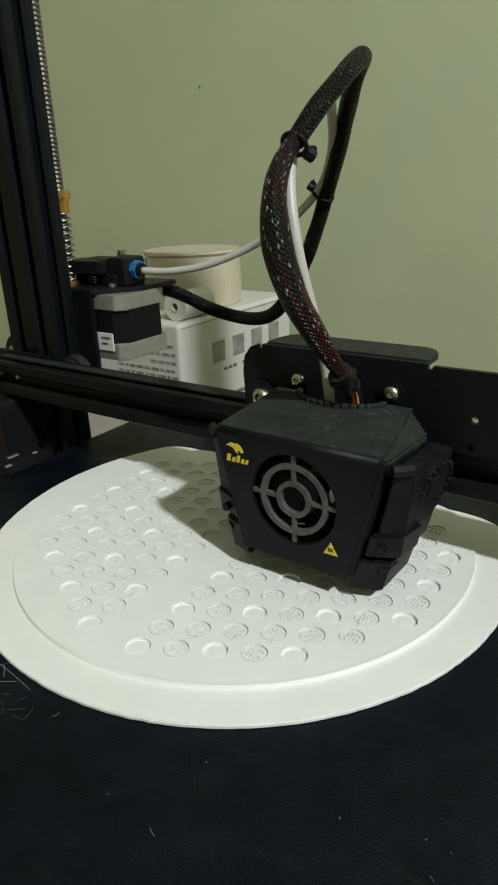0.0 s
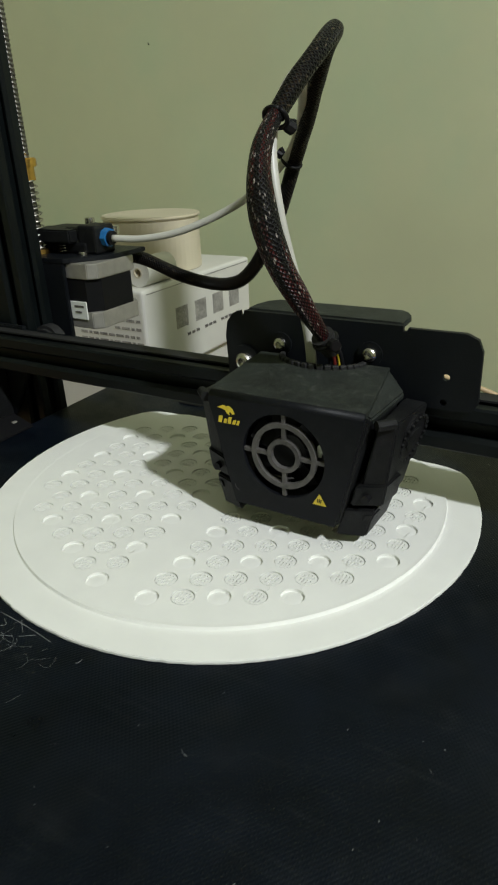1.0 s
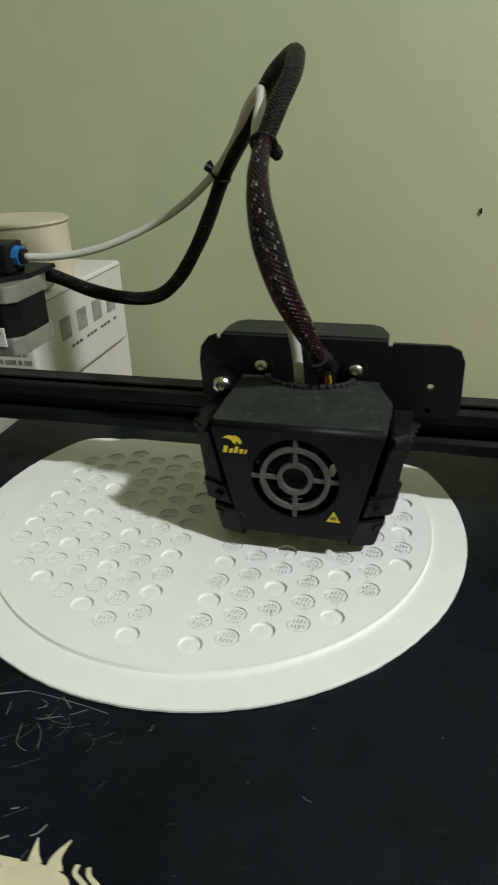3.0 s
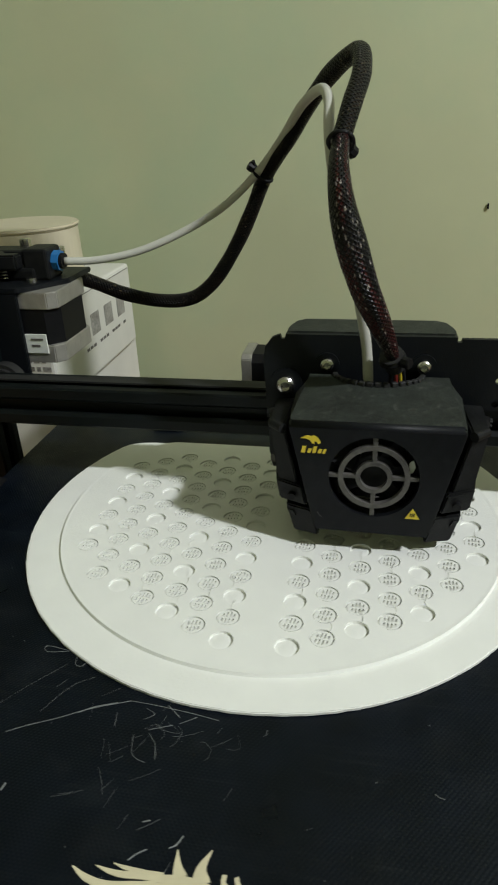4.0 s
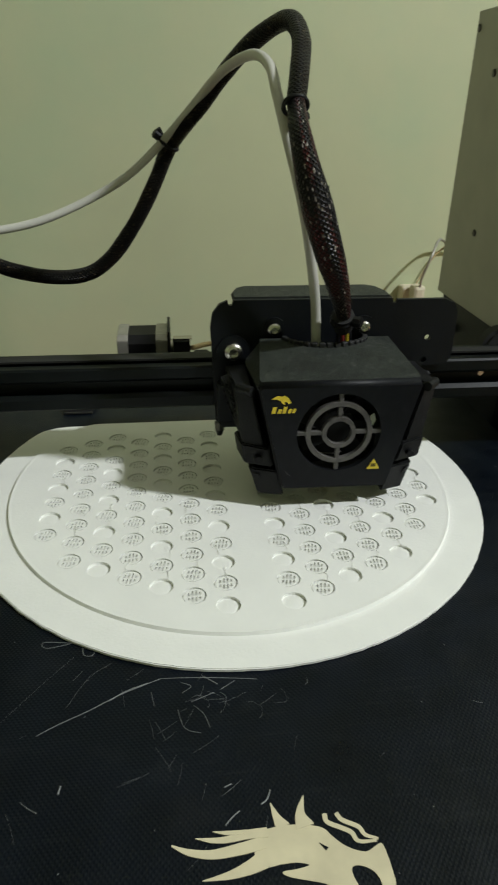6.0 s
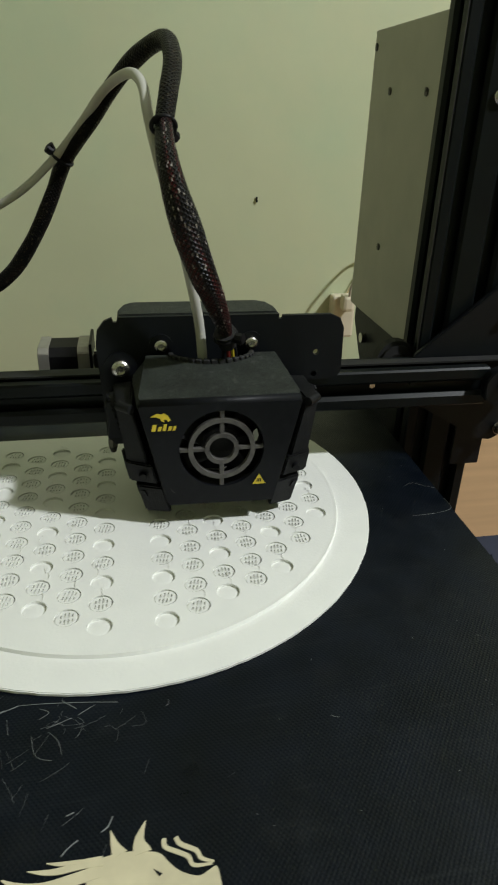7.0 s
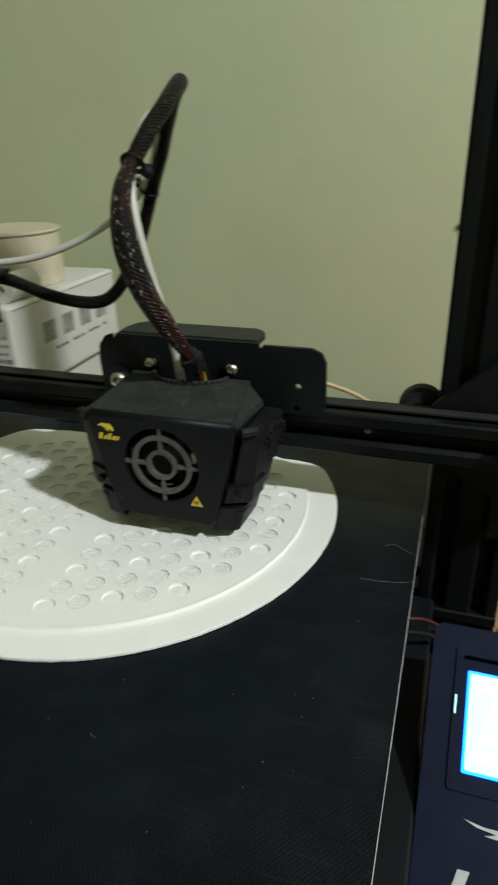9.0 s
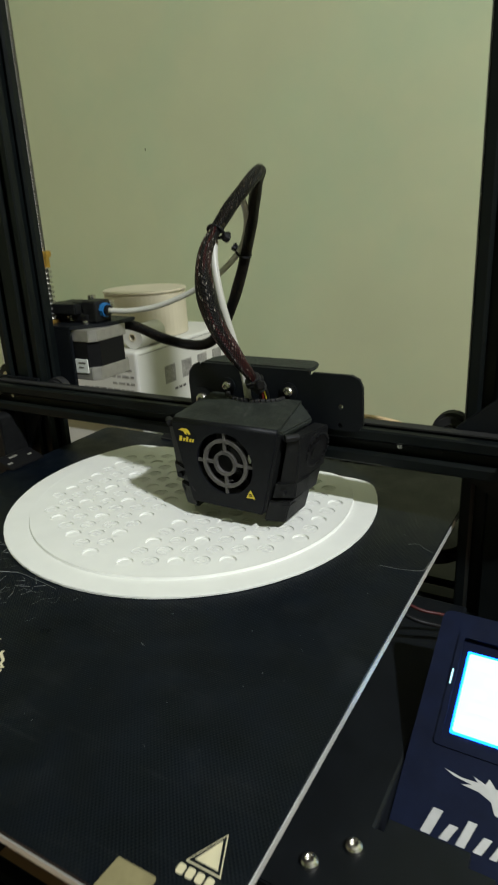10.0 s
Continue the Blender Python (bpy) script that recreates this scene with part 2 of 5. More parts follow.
def box(x0, x1, y0, y1, z0, z1, bev=0.0, seg=2, bm=None):
    b = bmesh.new()
    r = bmesh.ops.create_cube(b, size=1)
    bmesh.ops.scale(b, vec=(x1 - x0, y1 - y0, z1 - z0), verts=r["verts"])
    bmesh.ops.translate(b, vec=((x0 + x1) / 2, (y0 + y1) / 2, (z0 + z1) / 2), verts=r["verts"])
    if bev:
        bmesh.ops.bevel(b, geom=b.edges[:], offset=bev, segments=seg, affect="EDGES", profile=0.5)
    return join(bm, b)


def join(bm, b):
    if bm is None:
        return b
    me = bpy.data.meshes.new("t")
    b.to_mesh(me)
    b.free()
    bm.from_mesh(me)
    bpy.data.meshes.remove(me)
    return bm


def rod(p0, p1, r, r2=None, n=20, bev=0.0, bm=None):
    b = bmesh.new()
    p0, p1 = Vector(p0), Vector(p1)
    d = p1 - p0
    bmesh.ops.create_cone(b, cap_ends=True, segments=n, radius1=r, radius2=r if r2 is None else r2, depth=d.length)
    if bev:
        es = [e for e in b.edges if len(e.link_faces) == 2 and any(len(f.verts) > 4 for f in e.link_faces)]
        bmesh.ops.bevel(b, geom=es, offset=bev, segments=2, affect="EDGES")
    m = Matrix.Translation((p0 + p1) / 2) @ d.to_track_quat("Z", "Y").to_matrix().to_4x4()
    bmesh.ops.transform(b, matrix=m, verts=b.verts[:])
    return join(bm, b)


def prism(pts, axis, a, c, bev=0.0, bm=None):
    """A flat outline pulled along an axis. axis y: outline in x, z; x: in y, z; z: in x, y."""
    b = bmesh.new()
    place = {"x": lambda p, h: (h, p[0], p[1]), "y": lambda p, h: (p[0], h, p[1]), "z": lambda p, h: (p[0], p[1], h)}[axis]
    lo = [b.verts.new(place(p, a)) for p in pts]
    hi = [b.verts.new(place(p, c)) for p in pts]
    b.faces.new(lo)
    b.faces.new(hi[::-1])
    for i in range(len(pts)):
        b.faces.new((lo[i], lo[i - 1], hi[i - 1], hi[i]))
    if bev:
        bmesh.ops.recalc_face_normals(b, faces=b.faces[:])
        es = [e for e in b.edges if e.calc_face_angle(0) > 0.5]
        bmesh.ops.bevel(b, geom=es, offset=bev, segments=2, affect="EDGES")
    return join(bm, b)


def rounded(x0, x1, z0, z1, r, n=6, corners=(1, 1, 1, 1)):
    """Outline of a rectangle with rounded corners: lower left, lower right, upper right, upper left."""
    out = []
    for k, (cx, cz, a0) in enumerate(((x0, z0, 180), (x1, z0, 270), (x1, z1, 0), (x0, z1, 90))):
        rr = r * corners[k]
        ox, oz = cx + (rr if k in (0, 3) else -rr), cz + (rr if k in (0, 1) else -rr)
        if rr == 0:
            out.append((cx, cz))
            continue
        for i in range(n + 1):
            a = radians(a0 + 90 * i / n)
            out.append((ox + rr * math.cos(a), oz + rr * math.sin(a)))
    return out


def spline(pts, per=10):
    """Smooth points through the given ones (Catmull-Rom)."""
    p = [Vector(q) for q in pts]
    p = [p[0] * 2 - p[1]] + p + [p[-1] * 2 - p[-2]]
    out = []
    for i in range(1, len(p) - 2):
        for k in range(per):
            t = k / per
            a, b, c, d = p[i - 1:i + 3]
            out.append(0.5 * ((2 * b) + (c - a) * t + (2 * a - 5 * b + 4 * c - d) * t * t + (3 * b - a - 3 * c + d) * t ** 3))
    out.append(p[-2])
    return out


def sweep(path, radius, n=16, flat=1.0, lump=0.0, bm=None):
    """A tube along path; radius is a number or a function of the share of the way. UV runs in metres."""
    b = bmesh.new()
    uv = b.loops.layers.uv.new("UVMap")
    rings, s, dist = [], 0.0, []
    side = None
    for i, p in enumerate(path):
        t = (path[min(i + 1, len(path) - 1)] - path[max(i - 1, 0)]).normalized()
        if side is None:
            side = t.orthogonal().normalized()
        side = (side - t * side.dot(t)).normalized()
        up = t.cross(side)
        s += (p - path[i - 1]).length if i else 0
        dist.append(s)
        f = i / (len(path) - 1)
        r = radius(f) if callable(radius) else radius
        ring = []
        for k in range(n):
            a = 2 * math.pi * k / n
            rr = r * (1 + lump * noise.noise(Vector((s * 60, math.cos(a), math.sin(a)))))
            ring.append(b.verts.new(p + side * math.cos(a) * rr + up * math.sin(a) * rr * flat))
        rings.append(ring)
    rm = radius(0.5) if callable(radius) else radius
    for i in range(len(rings) - 1):
        for k in range(n):
            f = b.faces.new((rings[i][k], rings[i][(k + 1) % n], rings[i + 1][(k + 1) % n], rings[i + 1][k]))
            w = 2 * math.pi * rm / n
            for l, q in zip(f.loops, ((dist[i], k * w), (dist[i], (k + 1) * w), (dist[i + 1], (k + 1) * w), (dist[i + 1], k * w))):
                l[uv].uv = q
    b.faces.new(rings[0][::-1])
    b.faces.new(rings[-1])
    return join(bm, b)


def holed(outline, holes, z_of, thick):
    """A flat plate in two of its own axes with round holes; z_of maps (u, v, depth) to the world. thick: its depth."""
    b = bmesh.new()
    edges = []
    for loop in [outline] + holes:
        vs = [b.verts.new((p[0], p[1], 0)) for p in loop]
        edges += [b.edges.new((vs[i - 1], vs[i])) for i in range(len(vs))]
    bmesh.ops.triangle_fill(b, use_beauty=True, use_dissolve=False, edges=edges, normal=(0, 0, 1))
    r = bmesh.ops.extrude_face_region(b, geom=b.faces[:])
    vs = [v for v in r["geom"] if isinstance(v, bmesh.types.BMVert)]
    bmesh.ops.translate(b, vec=(0, 0, thick), verts=vs)
    for v in b.verts:
        v.co = Vector(z_of(v.co.x, v.co.y, v.co.z))
    return b


def circle(cx, cy, r, n=24):
    return [(cx + r * math.cos(2 * math.pi * k / n), cy + r * math.sin(2 * math.pi * k / n)) for k in range(n)]


def ring(c, r_in, r_out, y0, y1, n=48):
    """A flat ring facing along y."""
    b = bmesh.new()
    vs = []
    for k in range(n):
        a = 2 * math.pi * k / n
        u, v = math.cos(a), math.sin(a)
        vs.append([b.verts.new((c[0] + r * u, y, c[2] + r * v)) for r, y in ((r_in, y0), (r_out, y0), (r_out, y1), (r_in, y1))])
    for k in range(n):
        p, q = vs[k - 1], vs[k]
        for j in range(4):
            b.faces.new((p[j], p[(j + 1) % 4], q[(j + 1) % 4], q[j]))
    return b


def button_screw(name, at, r, parent, axis=(0, -1, 0), label=""):
    """Domed socket screw, seen from its head, axis pointing out of the head."""
    a = Vector(axis).normalized()
    at = Vector(at)
    b = bmesh.new()
    prof = ((1.0, 0.0), (1.0, 0.15), (0.93, 0.42), (0.75, 0.62), (0.48, 0.72), (0.46, 0.30), (0.0, 0.22))
    n = 24
    u = a.orthogonal().normalized()
    w = a.cross(u)
    loops = []
    for pr, ph in prof[:-1]:
        loops.append([b.verts.new(at + a * ph * r + (u * math.cos(2 * math.pi * k / n) + w * math.sin(2 * math.pi * k / n)) * r * pr) for k in range(n)])
    for i in range(len(loops) - 1):
        for k in range(n):
            b.faces.new((loops[i][k], loops[i][(k + 1) % n], loops[i + 1][(k + 1) % n], loops[i + 1][k]))
    b.faces.new(loops[-1])
    return piece(name, b, M_STEEL, parent, label)


# ---- the room ----
def slab(name, dims, material, label):
    ob = part(name, box(*dims), material)
    return tagged(ob, label, "wall" if "wall" in name else name.split("_")[0], kind="structure")


slab("wall_back", (-2.0, 2.0, 0.503, 0.62, -0.85, 1.75), M_WALL, "pale green painted plaster wall behind the printer")
# unseen walls, floor and ceiling close the room to bounce fill light
slab("wall_left", (-2.12, -2.0, -2.4, 0.62, -0.85, 1.75), M_WALL, "added pale green side wall, unseen, for bounced light")
slab("wall_right", (2.0, 2.12, -2.4, 0.62, -0.85, 1.75), M_WALL, "added pale green side wall, unseen, for bounced light")
slab("wall_front", (-2.0, 2.0, -2.52, -2.4, -0.85, 1.75), M_WALL, "added pale green wall behind the camera for bounced light")
slab("floor", (-2.1, 2.1, -2.5, 0.6, -0.95, -0.85), M_FLOOR, "added plain floor of the room for bounced light")
slab("ceiling", (-2.1, 2.1, -2.5, 0.6, 1.75, 1.85), M_CEIL, "added plain white ceiling for bounced light")


def nail(at, size):
    t = thing("wall_nail", at, "small dark nail stuck in the painted wall", "nail", "nails in the wall")
    x, y, z = at
    piece("shank", rod((x, y + 0.004, z), (x, y - 0.006 * size, z - 0.001), 0.0012 * size, n=10), M_DARK, t)
    piece("head", rod((x, y - 0.0055 * size, z - 0.001), (x, y - 0.0075 * size, z - 0.001), 0.0015 * size, n=12), M_DARK, t)
    piece("hanging_scrap", prism([(x - 0.0019 * size, z - 0.011 * size), (x + 0.0022 * size, z - 0.011 * size), (x + 0.0016 * size, z + 0.002 * size), (x - 0.0016 * size, z + 0.002 * size)], "y", y - 0.005 * size, y - 0.002 * size), M_DARK, t)
    return t


nail((0.093, 0.503, 0.078), 0.42)
nail((-0.4336, 0.503, 0.254), 0.2)

TABLE = -0.125
table = thing("table", (0, 0, TABLE), "light brown wooden tabletop under the printer", "table")
piece("tabletop", box(-1.1, 0.9, -0.62, 0.47, TABLE - 0.03, TABLE, 0.004), M_WOOD, table)
for lx in (-1.04, 0.84):
    for ly in (-0.56, 0.41):
        piece("leg", box(lx - 0.025, lx + 0.025, ly - 0.025, ly + 0.025, -0.85, TABLE - 0.03, 0.003), M_WOOD, table)

# ---- printer frame ----
def vslot(w, h):
    """Outline of a slotted extrusion, w by h (multiples of 20 mm), centred, with a V groove every 20 mm on each side."""
    def sidepts(length):
        pts = []
        k = round(length / 0.02)
        for i in range(k):
            c = -length / 2 + 0.01 + 0.02 * i
            pts += [(c - 0.0046, 0), (c - 0.0029, 0.0018), (c - 0.0029, 0.0028), (c - 0.0052, 0.0042), (c - 0.0052, 0.0058), (c + 0.0052, 0.0058), (c + 0.0052, 0.0042), (c + 0.0029, 0.0028), (c + 0.0029, 0.0018), (c + 0.0046, 0)]
        return pts
    out = []
    c = 0.0009
    for (L, D, turn) in ((w, h, 0), (h, w, 1), (w, h, 2), (h, w, 3)):
        loop = [(-L / 2 + c, 0)] + sidepts(L) + [(L / 2 - c, 0)]
        for s, d in loop:
            x, y = s, -D / 2 + d
            for _ in range(turn):
                x, y = -y, x
            out.append((x, y))
    return out


def beam(name, a, b, w, h, parent, label=""):
    """Extrusion between two points, along one of the world's axes."""
    a, b = Vector(a), Vector(b)
    d = b - a
    prof = vslot(w, h)
    if abs(d.z) > 0:
        bm = prism([(p[0] + a.x, p[1] + a.y) for p in prof], "z", a.z, b.z)
    elif abs(d.x) > 0:
        bm = prism([(p[0] + a.y, p[1] + a.z) for p in prof], "x", a.x, b.x)
    else:
        bm = prism([(p[0] + a.x, p[1] + a.z) for p in prof], "y", a.y, b.y)
    return piece(name, bm, M_ALU, parent, label)


frame_t = thing("printer_frame", (-0.05, 0.06, TABLE), "black slotted aluminium frame of a desktop printer on the table", "printer frame")
XL, XR = -0.2345, 0.1177
beam("upright", (XL, 0.076, -0.085), (XL, 0.076, 0.42), 0.04, 0.02, frame_t)
beam("upright", (XR, 0.076, -0.085), (XR, 0.076, 0.42), 0.04, 0.02, frame_t)
beam("top_bar", (XL - 0.02, 0.076, 0.43), (XR + 0.02, 0.076, 0.43), 0.02, 0.02, frame_t)
beam("base_crossbar", (XL - 0.02, 0.085, -0.082), (XR + 0.02, 0.085, -0.082), 0.04, 0.04, frame_t)
beam("base_rail", (-0.0545, -0.20, -0.062), (-0.0545, 0.33, -0.062), 0.04, 0.04, frame_t)
beam("base_side_rail", (0.082, -0.17, -0.082), (0.082, 0.065, -0.082), 0.04, 0.04, frame_t)
beam("base_front_bar", (-0.16, -0.165, -0.094), (0.062, -0.165, -0.094), 0.02, 0.02, frame_t)
# added black boxes that keep the gap beside the bed dark
piece("low_filler", box(0.0605, 0.140, -0.069, 0.0645, -0.118, -0.093, 0.001), M_PLATE, frame_t)
piece("side_filler", box(0.0605, 0.1064, -0.097, 0.0645, -0.088, -0.055, 0.0015), M_PLATE, frame_t)
beam("base_side_rail", (-0.195, -0.17, -0.082), (-0.195, 0.065, -0.082), 0.04, 0.04, frame_t)
button_screw("screw", (0.1185, 0.0665, 0.1701), 0.0037, frame_t)
button_screw("screw", (0.1185, 0.0665, 0.33), 0.0037, frame_t)
# thin strip, lighter than the frame, on the right upright's inner front corner
piece("edge_strip", box(0.0972, 0.0977, 0.0662, 0.0668, 0.05, 0.42), M_STRIP, frame_t)
for fx in (-0.15, 0.05):
    piece("foot", rod((fx, 0.085, TABLE), (fx, 0.085, -0.102), 0.012, n=20), M_RUBBER, frame_t)
# corner plate at the foot of the right upright
piece("corner_plate", prism([(0.126, -0.0135), (0.1435, -0.0135), (0.1435, 0.012), (0.126, 0.012)], "y", 0.0640, 0.0659, 0.0004), M_PLATE, frame_t)

# added black box, darkens the view behind the bed
piece("rear_filler", box(-0.265, 0.138, 0.1055, 0.355, -0.1, -0.066, 0.002), M_PLATE, frame_t)

# ---- Y motor at the back ----
ym = thing("rear_motor", (-0.105, 0.315, -0.05), "square stepper motor with silver end caps behind the bed", "motor")
MX0, MX1, MY0, MY1, MZ = -0.1265, -0.0842, 0.3, 0.340, -0.0185
def motor_block(x0, x1, y0, y1, z0, z1, cap, ch):
    oc = [(x0 + ch, y0), (x1 - ch, y0), (x1, y0 + ch), (x1, y1 - ch), (x1 - ch, y1), (x0 + ch, y1), (x0, y1 - ch), (x0, y0 + ch)]
    return oc
sideo = [(MY0 + 0.004, MZ - 0.042), (MY1 - 0.004, MZ - 0.042), (MY1, MZ - 0.038), (MY1, MZ - 0.004), (MY1 - 0.004, MZ), (MY0 + 0.004, MZ), (MY0, MZ - 0.004), (MY0, MZ - 0.038)]
sidei = [(MY0 + 0.007, MZ - 0.0413), (MY1 - 0.007, MZ - 0.0413), (MY1 - 0.0007, MZ - 0.035), (MY1 - 0.0007, MZ - 0.007), (MY1 - 0.007, MZ - 0.0007), (MY0 + 0.007, MZ - 0.0007), (MY0 + 0.0007, MZ - 0.007), (MY0 + 0.0007, MZ - 0.035)]
piece("end_cap", prism(sideo, "x", MX0, MX0 + 0.009, 0.0006), M_CAP, ym)
piece("core", prism(sidei, "x", MX0 + 0.009, MX1 - 0.010), M_DARK, ym)
piece("end_cap", prism(sideo, "x", MX1 - 0.010, MX1, 0.0006), M_CAP, ym)
piece("face_plate", box(MX1, MX1 + 0.0025, MY0 - 0.002, MY1 + 0.002, MZ - 0.045, MZ + 0.004, 0.0006), M_PLATE, ym)
piece("bracket", box(-0.13, -0.066, MY0 - 0.002, MY1 + 0.006, -0.0595, -0.0567, 0.0006), M_PLATE, ym)
piece("pulley", rod((MX1 + 0.0025, 0.32, -0.034), (MX1 + 0.014, 0.32, -0.034), 0.006), M_STEEL, ym)
sw = thing("end_stop_switch", (-0.068, 0.285, -0.042), "small black end stop switch on its bracket", "switch")
piece("body", box(-0.0795, -0.0655, 0.279, 0.291, -0.0295, -0.0165, 0.0008), M_DARK, sw)
piece("lever", box(-0.079, -0.064, 0.281, 0.289, -0.0155, -0.0148), M_STEEL, sw)
piece("mount", box(-0.078, -0.067, 0.280, 0.290, -0.060, -0.0295, 0.0005), M_PLATE, sw)

bc = thing("beige_cable", (0.0, 0.34, -0.055), "thin beige cable lying behind the printer", "cable")
piece("cable", sweep(spline([(-0.064, 0.29, -0.026), (-0.045, 0.32, -0.033), (-0.02, 0.34, -0.043), (0.02, 0.35, -0.058), (0.06, 0.345, -0.08), (0.11, 0.33, TABLE + 0.006), (0.2, 0.32, TABLE + 0.0022)]), 0.0022, 10), M_BEIGE, bc, "", True)
bk = thing("black_cable", (0.03, 0.3, -0.06), "black power cable behind the beam", "cable")
piece("cable", sweep(spline([(-0.06, 0.30, -0.036), (-0.02, 0.31, -0.052), (0.02, 0.31, -0.06), (0.06, 0.30, -0.078), (0.14, 0.30, -0.105), (0.18, 0.33, TABLE + 0.003), (0.3, 0.36, TABLE + 0.003)]), 0.003, 10), M_RUBBER, bk, "", True)
lc = thing("black_cable", (0.24, 0.27, TABLE), "black rubber cable looped on the table behind the upright", "cable")
piece("cable", sweep(spline([(0.185, 0.240, TABLE + 0.0026), (0.2047, 0.2371, TABLE + 0.0026), (0.221, 0.2436, TABLE + 0.0026), (0.2417, 0.2614, TABLE + 0.0026), (0.2552, 0.2861, TABLE + 0.0026), (0.2545, 0.3077, TABLE + 0.0026), (0.235, 0.325, TABLE + 0.0026), (0.19, 0.32, TABLE + 0.0026)]), 0.0026, 10), M_RUBBER, lc, "", True)
wc = thing("wall_cable", (0.32, 0.5, 0.02), "thin dark cable hanging along the wall", "cable")
piece("cable", sweep(spline([(0.19, 0.4995, -0.06), (0.23, 0.4995, 0.012), (0.2936, 0.4995, 0.0232), (0.345, 0.4995, 0.0069), (0.45, 0.4995, -0.06), (0.5, 0.4995, -0.14)]), 0.0009, 8), M_BEIGE, wc, "", True)

# ---- power supply ----
psu = thing("power_supply", (0.14, 0.155, 0.04), "grey sheet metal power supply box behind the upright", "power supply")
piece("case", box(0.1100, 0.1345, 0.0875, 0.2125, 0.0405, 0.207, 0.0008), M_PSU, psu)
for y, z in ((0.2085, 0.198), (0.1786, 0.1738), (0.126, 0.1726), (0.169, 0.0872)):
    piece("screw_hole", rod((0.1104, y, z), (0.1094, y, z), 0.0020, n=14), M_INK, psu)
    piece("screw", rod((0.1099, y, z + 0.0012), (0.1090, y, z + 0.0012), 0.0010, n=10), M_THREAD, psu)
piece("bracket", prism([(0.12, 0.0405), (0.205, 0.0405), (0.205, 0.030), (0.19, 0.01), (0.12, -0.062), (0.0875, -0.062), (0.0875, 0.02)], "x", 0.112, 0.1145), M_PLATE, psu)
piece("bracket_screw", rod((0.112, 0.18, 0.024), (0.1085, 0.18, 0.024), 0.0035, n=16), M_STEEL, psu)
sk = thing("wall_socket", (0.127, 0.45, -0.02), "cream plastic socket box fixed to the wall", "socket")
piece("back_box", box(0.184, 0.212, 0.485, 0.503, -0.078, -0.028, 0.003), M_SPOOL, sk)
piece("plug", box(0.191, 0.205, 0.467, 0.485, -0.042, -0.023, 0.004), M_SPOOL, sk)
piece("cord", sweep(spline([(0.198, 0.470, -0.026), (0.198, 0.466, -0.012), (0.204, 0.462, 0.012), (0.220, 0.485, 0.025), (0.24, 0.4985, 0.012)]), 0.0015, 8), M_CAP, sk, "", True)

# ---- X gantry ----
gan = thing("x_gantry", (-0.05, 0.0565, 0.03), "black slotted crossbeam carried by rollers on both uprights", "gantry")
GY, GZ = 0.0563, 0.0415
beam("crossbeam", (-0.262, GY, GZ), (0.1285, GY, GZ), 0.02, 0.02, gan)
piece("belt", box(-0.25, 0.15, 0.0533, 0.0593, 0.0521, 0.0530), M_RUBBER, gan)
piece("lower_belt", box(-0.25, 0.15, 0.0533, 0.0593, 0.0295, 0.0304), M_RUBBER, gan)
for x in (0.0683, 0.0893):
    piece("slot_screw", rod((x, 0.0545, 0.0436), (x, 0.0482, 0.0436), 0.0014, n=14), M_STEEL if x < 0.08 else M_DARK, gan)
for x in (-0.246, -0.229):
    piece("slot_screw", rod((x, 0.0545, 0.0436), (x, 0.0482, 0.0436), 0.0015, n=14), M_CAP, gan)
# right roller plate
piece("roller_plate", prism([(0.094, 0.0535), (0.133, 0.088), (0.1385, 0.0925), (0.147, 0.0935), (0.1545, 0.089), (0.157, 0.082), (0.158, 0.058), (0.158, 0.02), (0.154, 0.008), (0.146, 0.003), (0.138, 0.004), (0.094, 0.0295)], "y", 0.0605, 0.0637, 0.0006), M_PLATE, gan)
piece("end_bracket", prism(rounded(0.1245, 0.163, 0.0330, 0.0525, 0.0090, corners=(1, 0, 0, 1)), "y", 0.0405, 0.0462, 0.0006), M_PLATE, gan)
for x in (0.1345, 0.1478):
    button_screw("cap_screw", (x, 0.0405, 0.0437), 0.0040, gan)
def hexnut(at, gan):
    x, y, z = at
    piece("washer", rod((x, 0.0605, z), (x, 0.0593, z), 0.0038), M_STEEL, gan)
    piece("nut", rod((x, 0.0593, z), (x, 0.0553, z), 0.0034, n=6, bev=0.0004), M_STEEL, gan)
    piece("bolt_end", rod((x, 0.0553, z), (x, 0.0533, z), 0.0021, n=14, bev=0.0004), M_STEEL, gan)
hexnut((0.1475, 0, 0.0815), gan)
hexnut((0.1490, 0, 0.0105), gan)
def roller(x, z, r, gan, y0=0.0660, y1=0.0760):
    w = piece("roller", rod((x, y0, z), (x, y1, z), r, n=40, bev=0.002), M_RUBBER, gan)
    piece("bearing", rod((x, y0 - 0.0006, z), (x, y1 + 0.0006, z), r * 0.45, n=20), M_STEEL, w)
    return w
roller(0.0896, 0.0468, 0.0108, gan, 0.0705, 0.0805)
roller(0.1500, 0.0815, 0.0108, gan, 0.0705, 0.0805)
roller(-0.259, 0.05, 0.0108, gan, 0.0705, 0.0805)
roller(-0.2085, 0.0420, 0.0108, gan, 0.0705, 0.0805)
piece("left_plate", prism([(-0.262, -0.005), (-0.235, -0.005), (-0.214, 0.029), (-0.214, 0.0545), (-0.262, 0.0545)], "y", 0.0605, 0.0637, 0.0006), M_PLATE, gan)
# limit switch and its cover under the left end
piece("switch_cover", prism(rounded(-0.272, -0.236, -0.012, 0.0295, 0.004), "y", 0.038, 0.0605, 0.0008), M_PLASTIC, gan)
piece("tensioner", box(-0.262, -0.252, 0.036, 0.046, 0.036, 0.048, 0.001), M_DARK, gan)

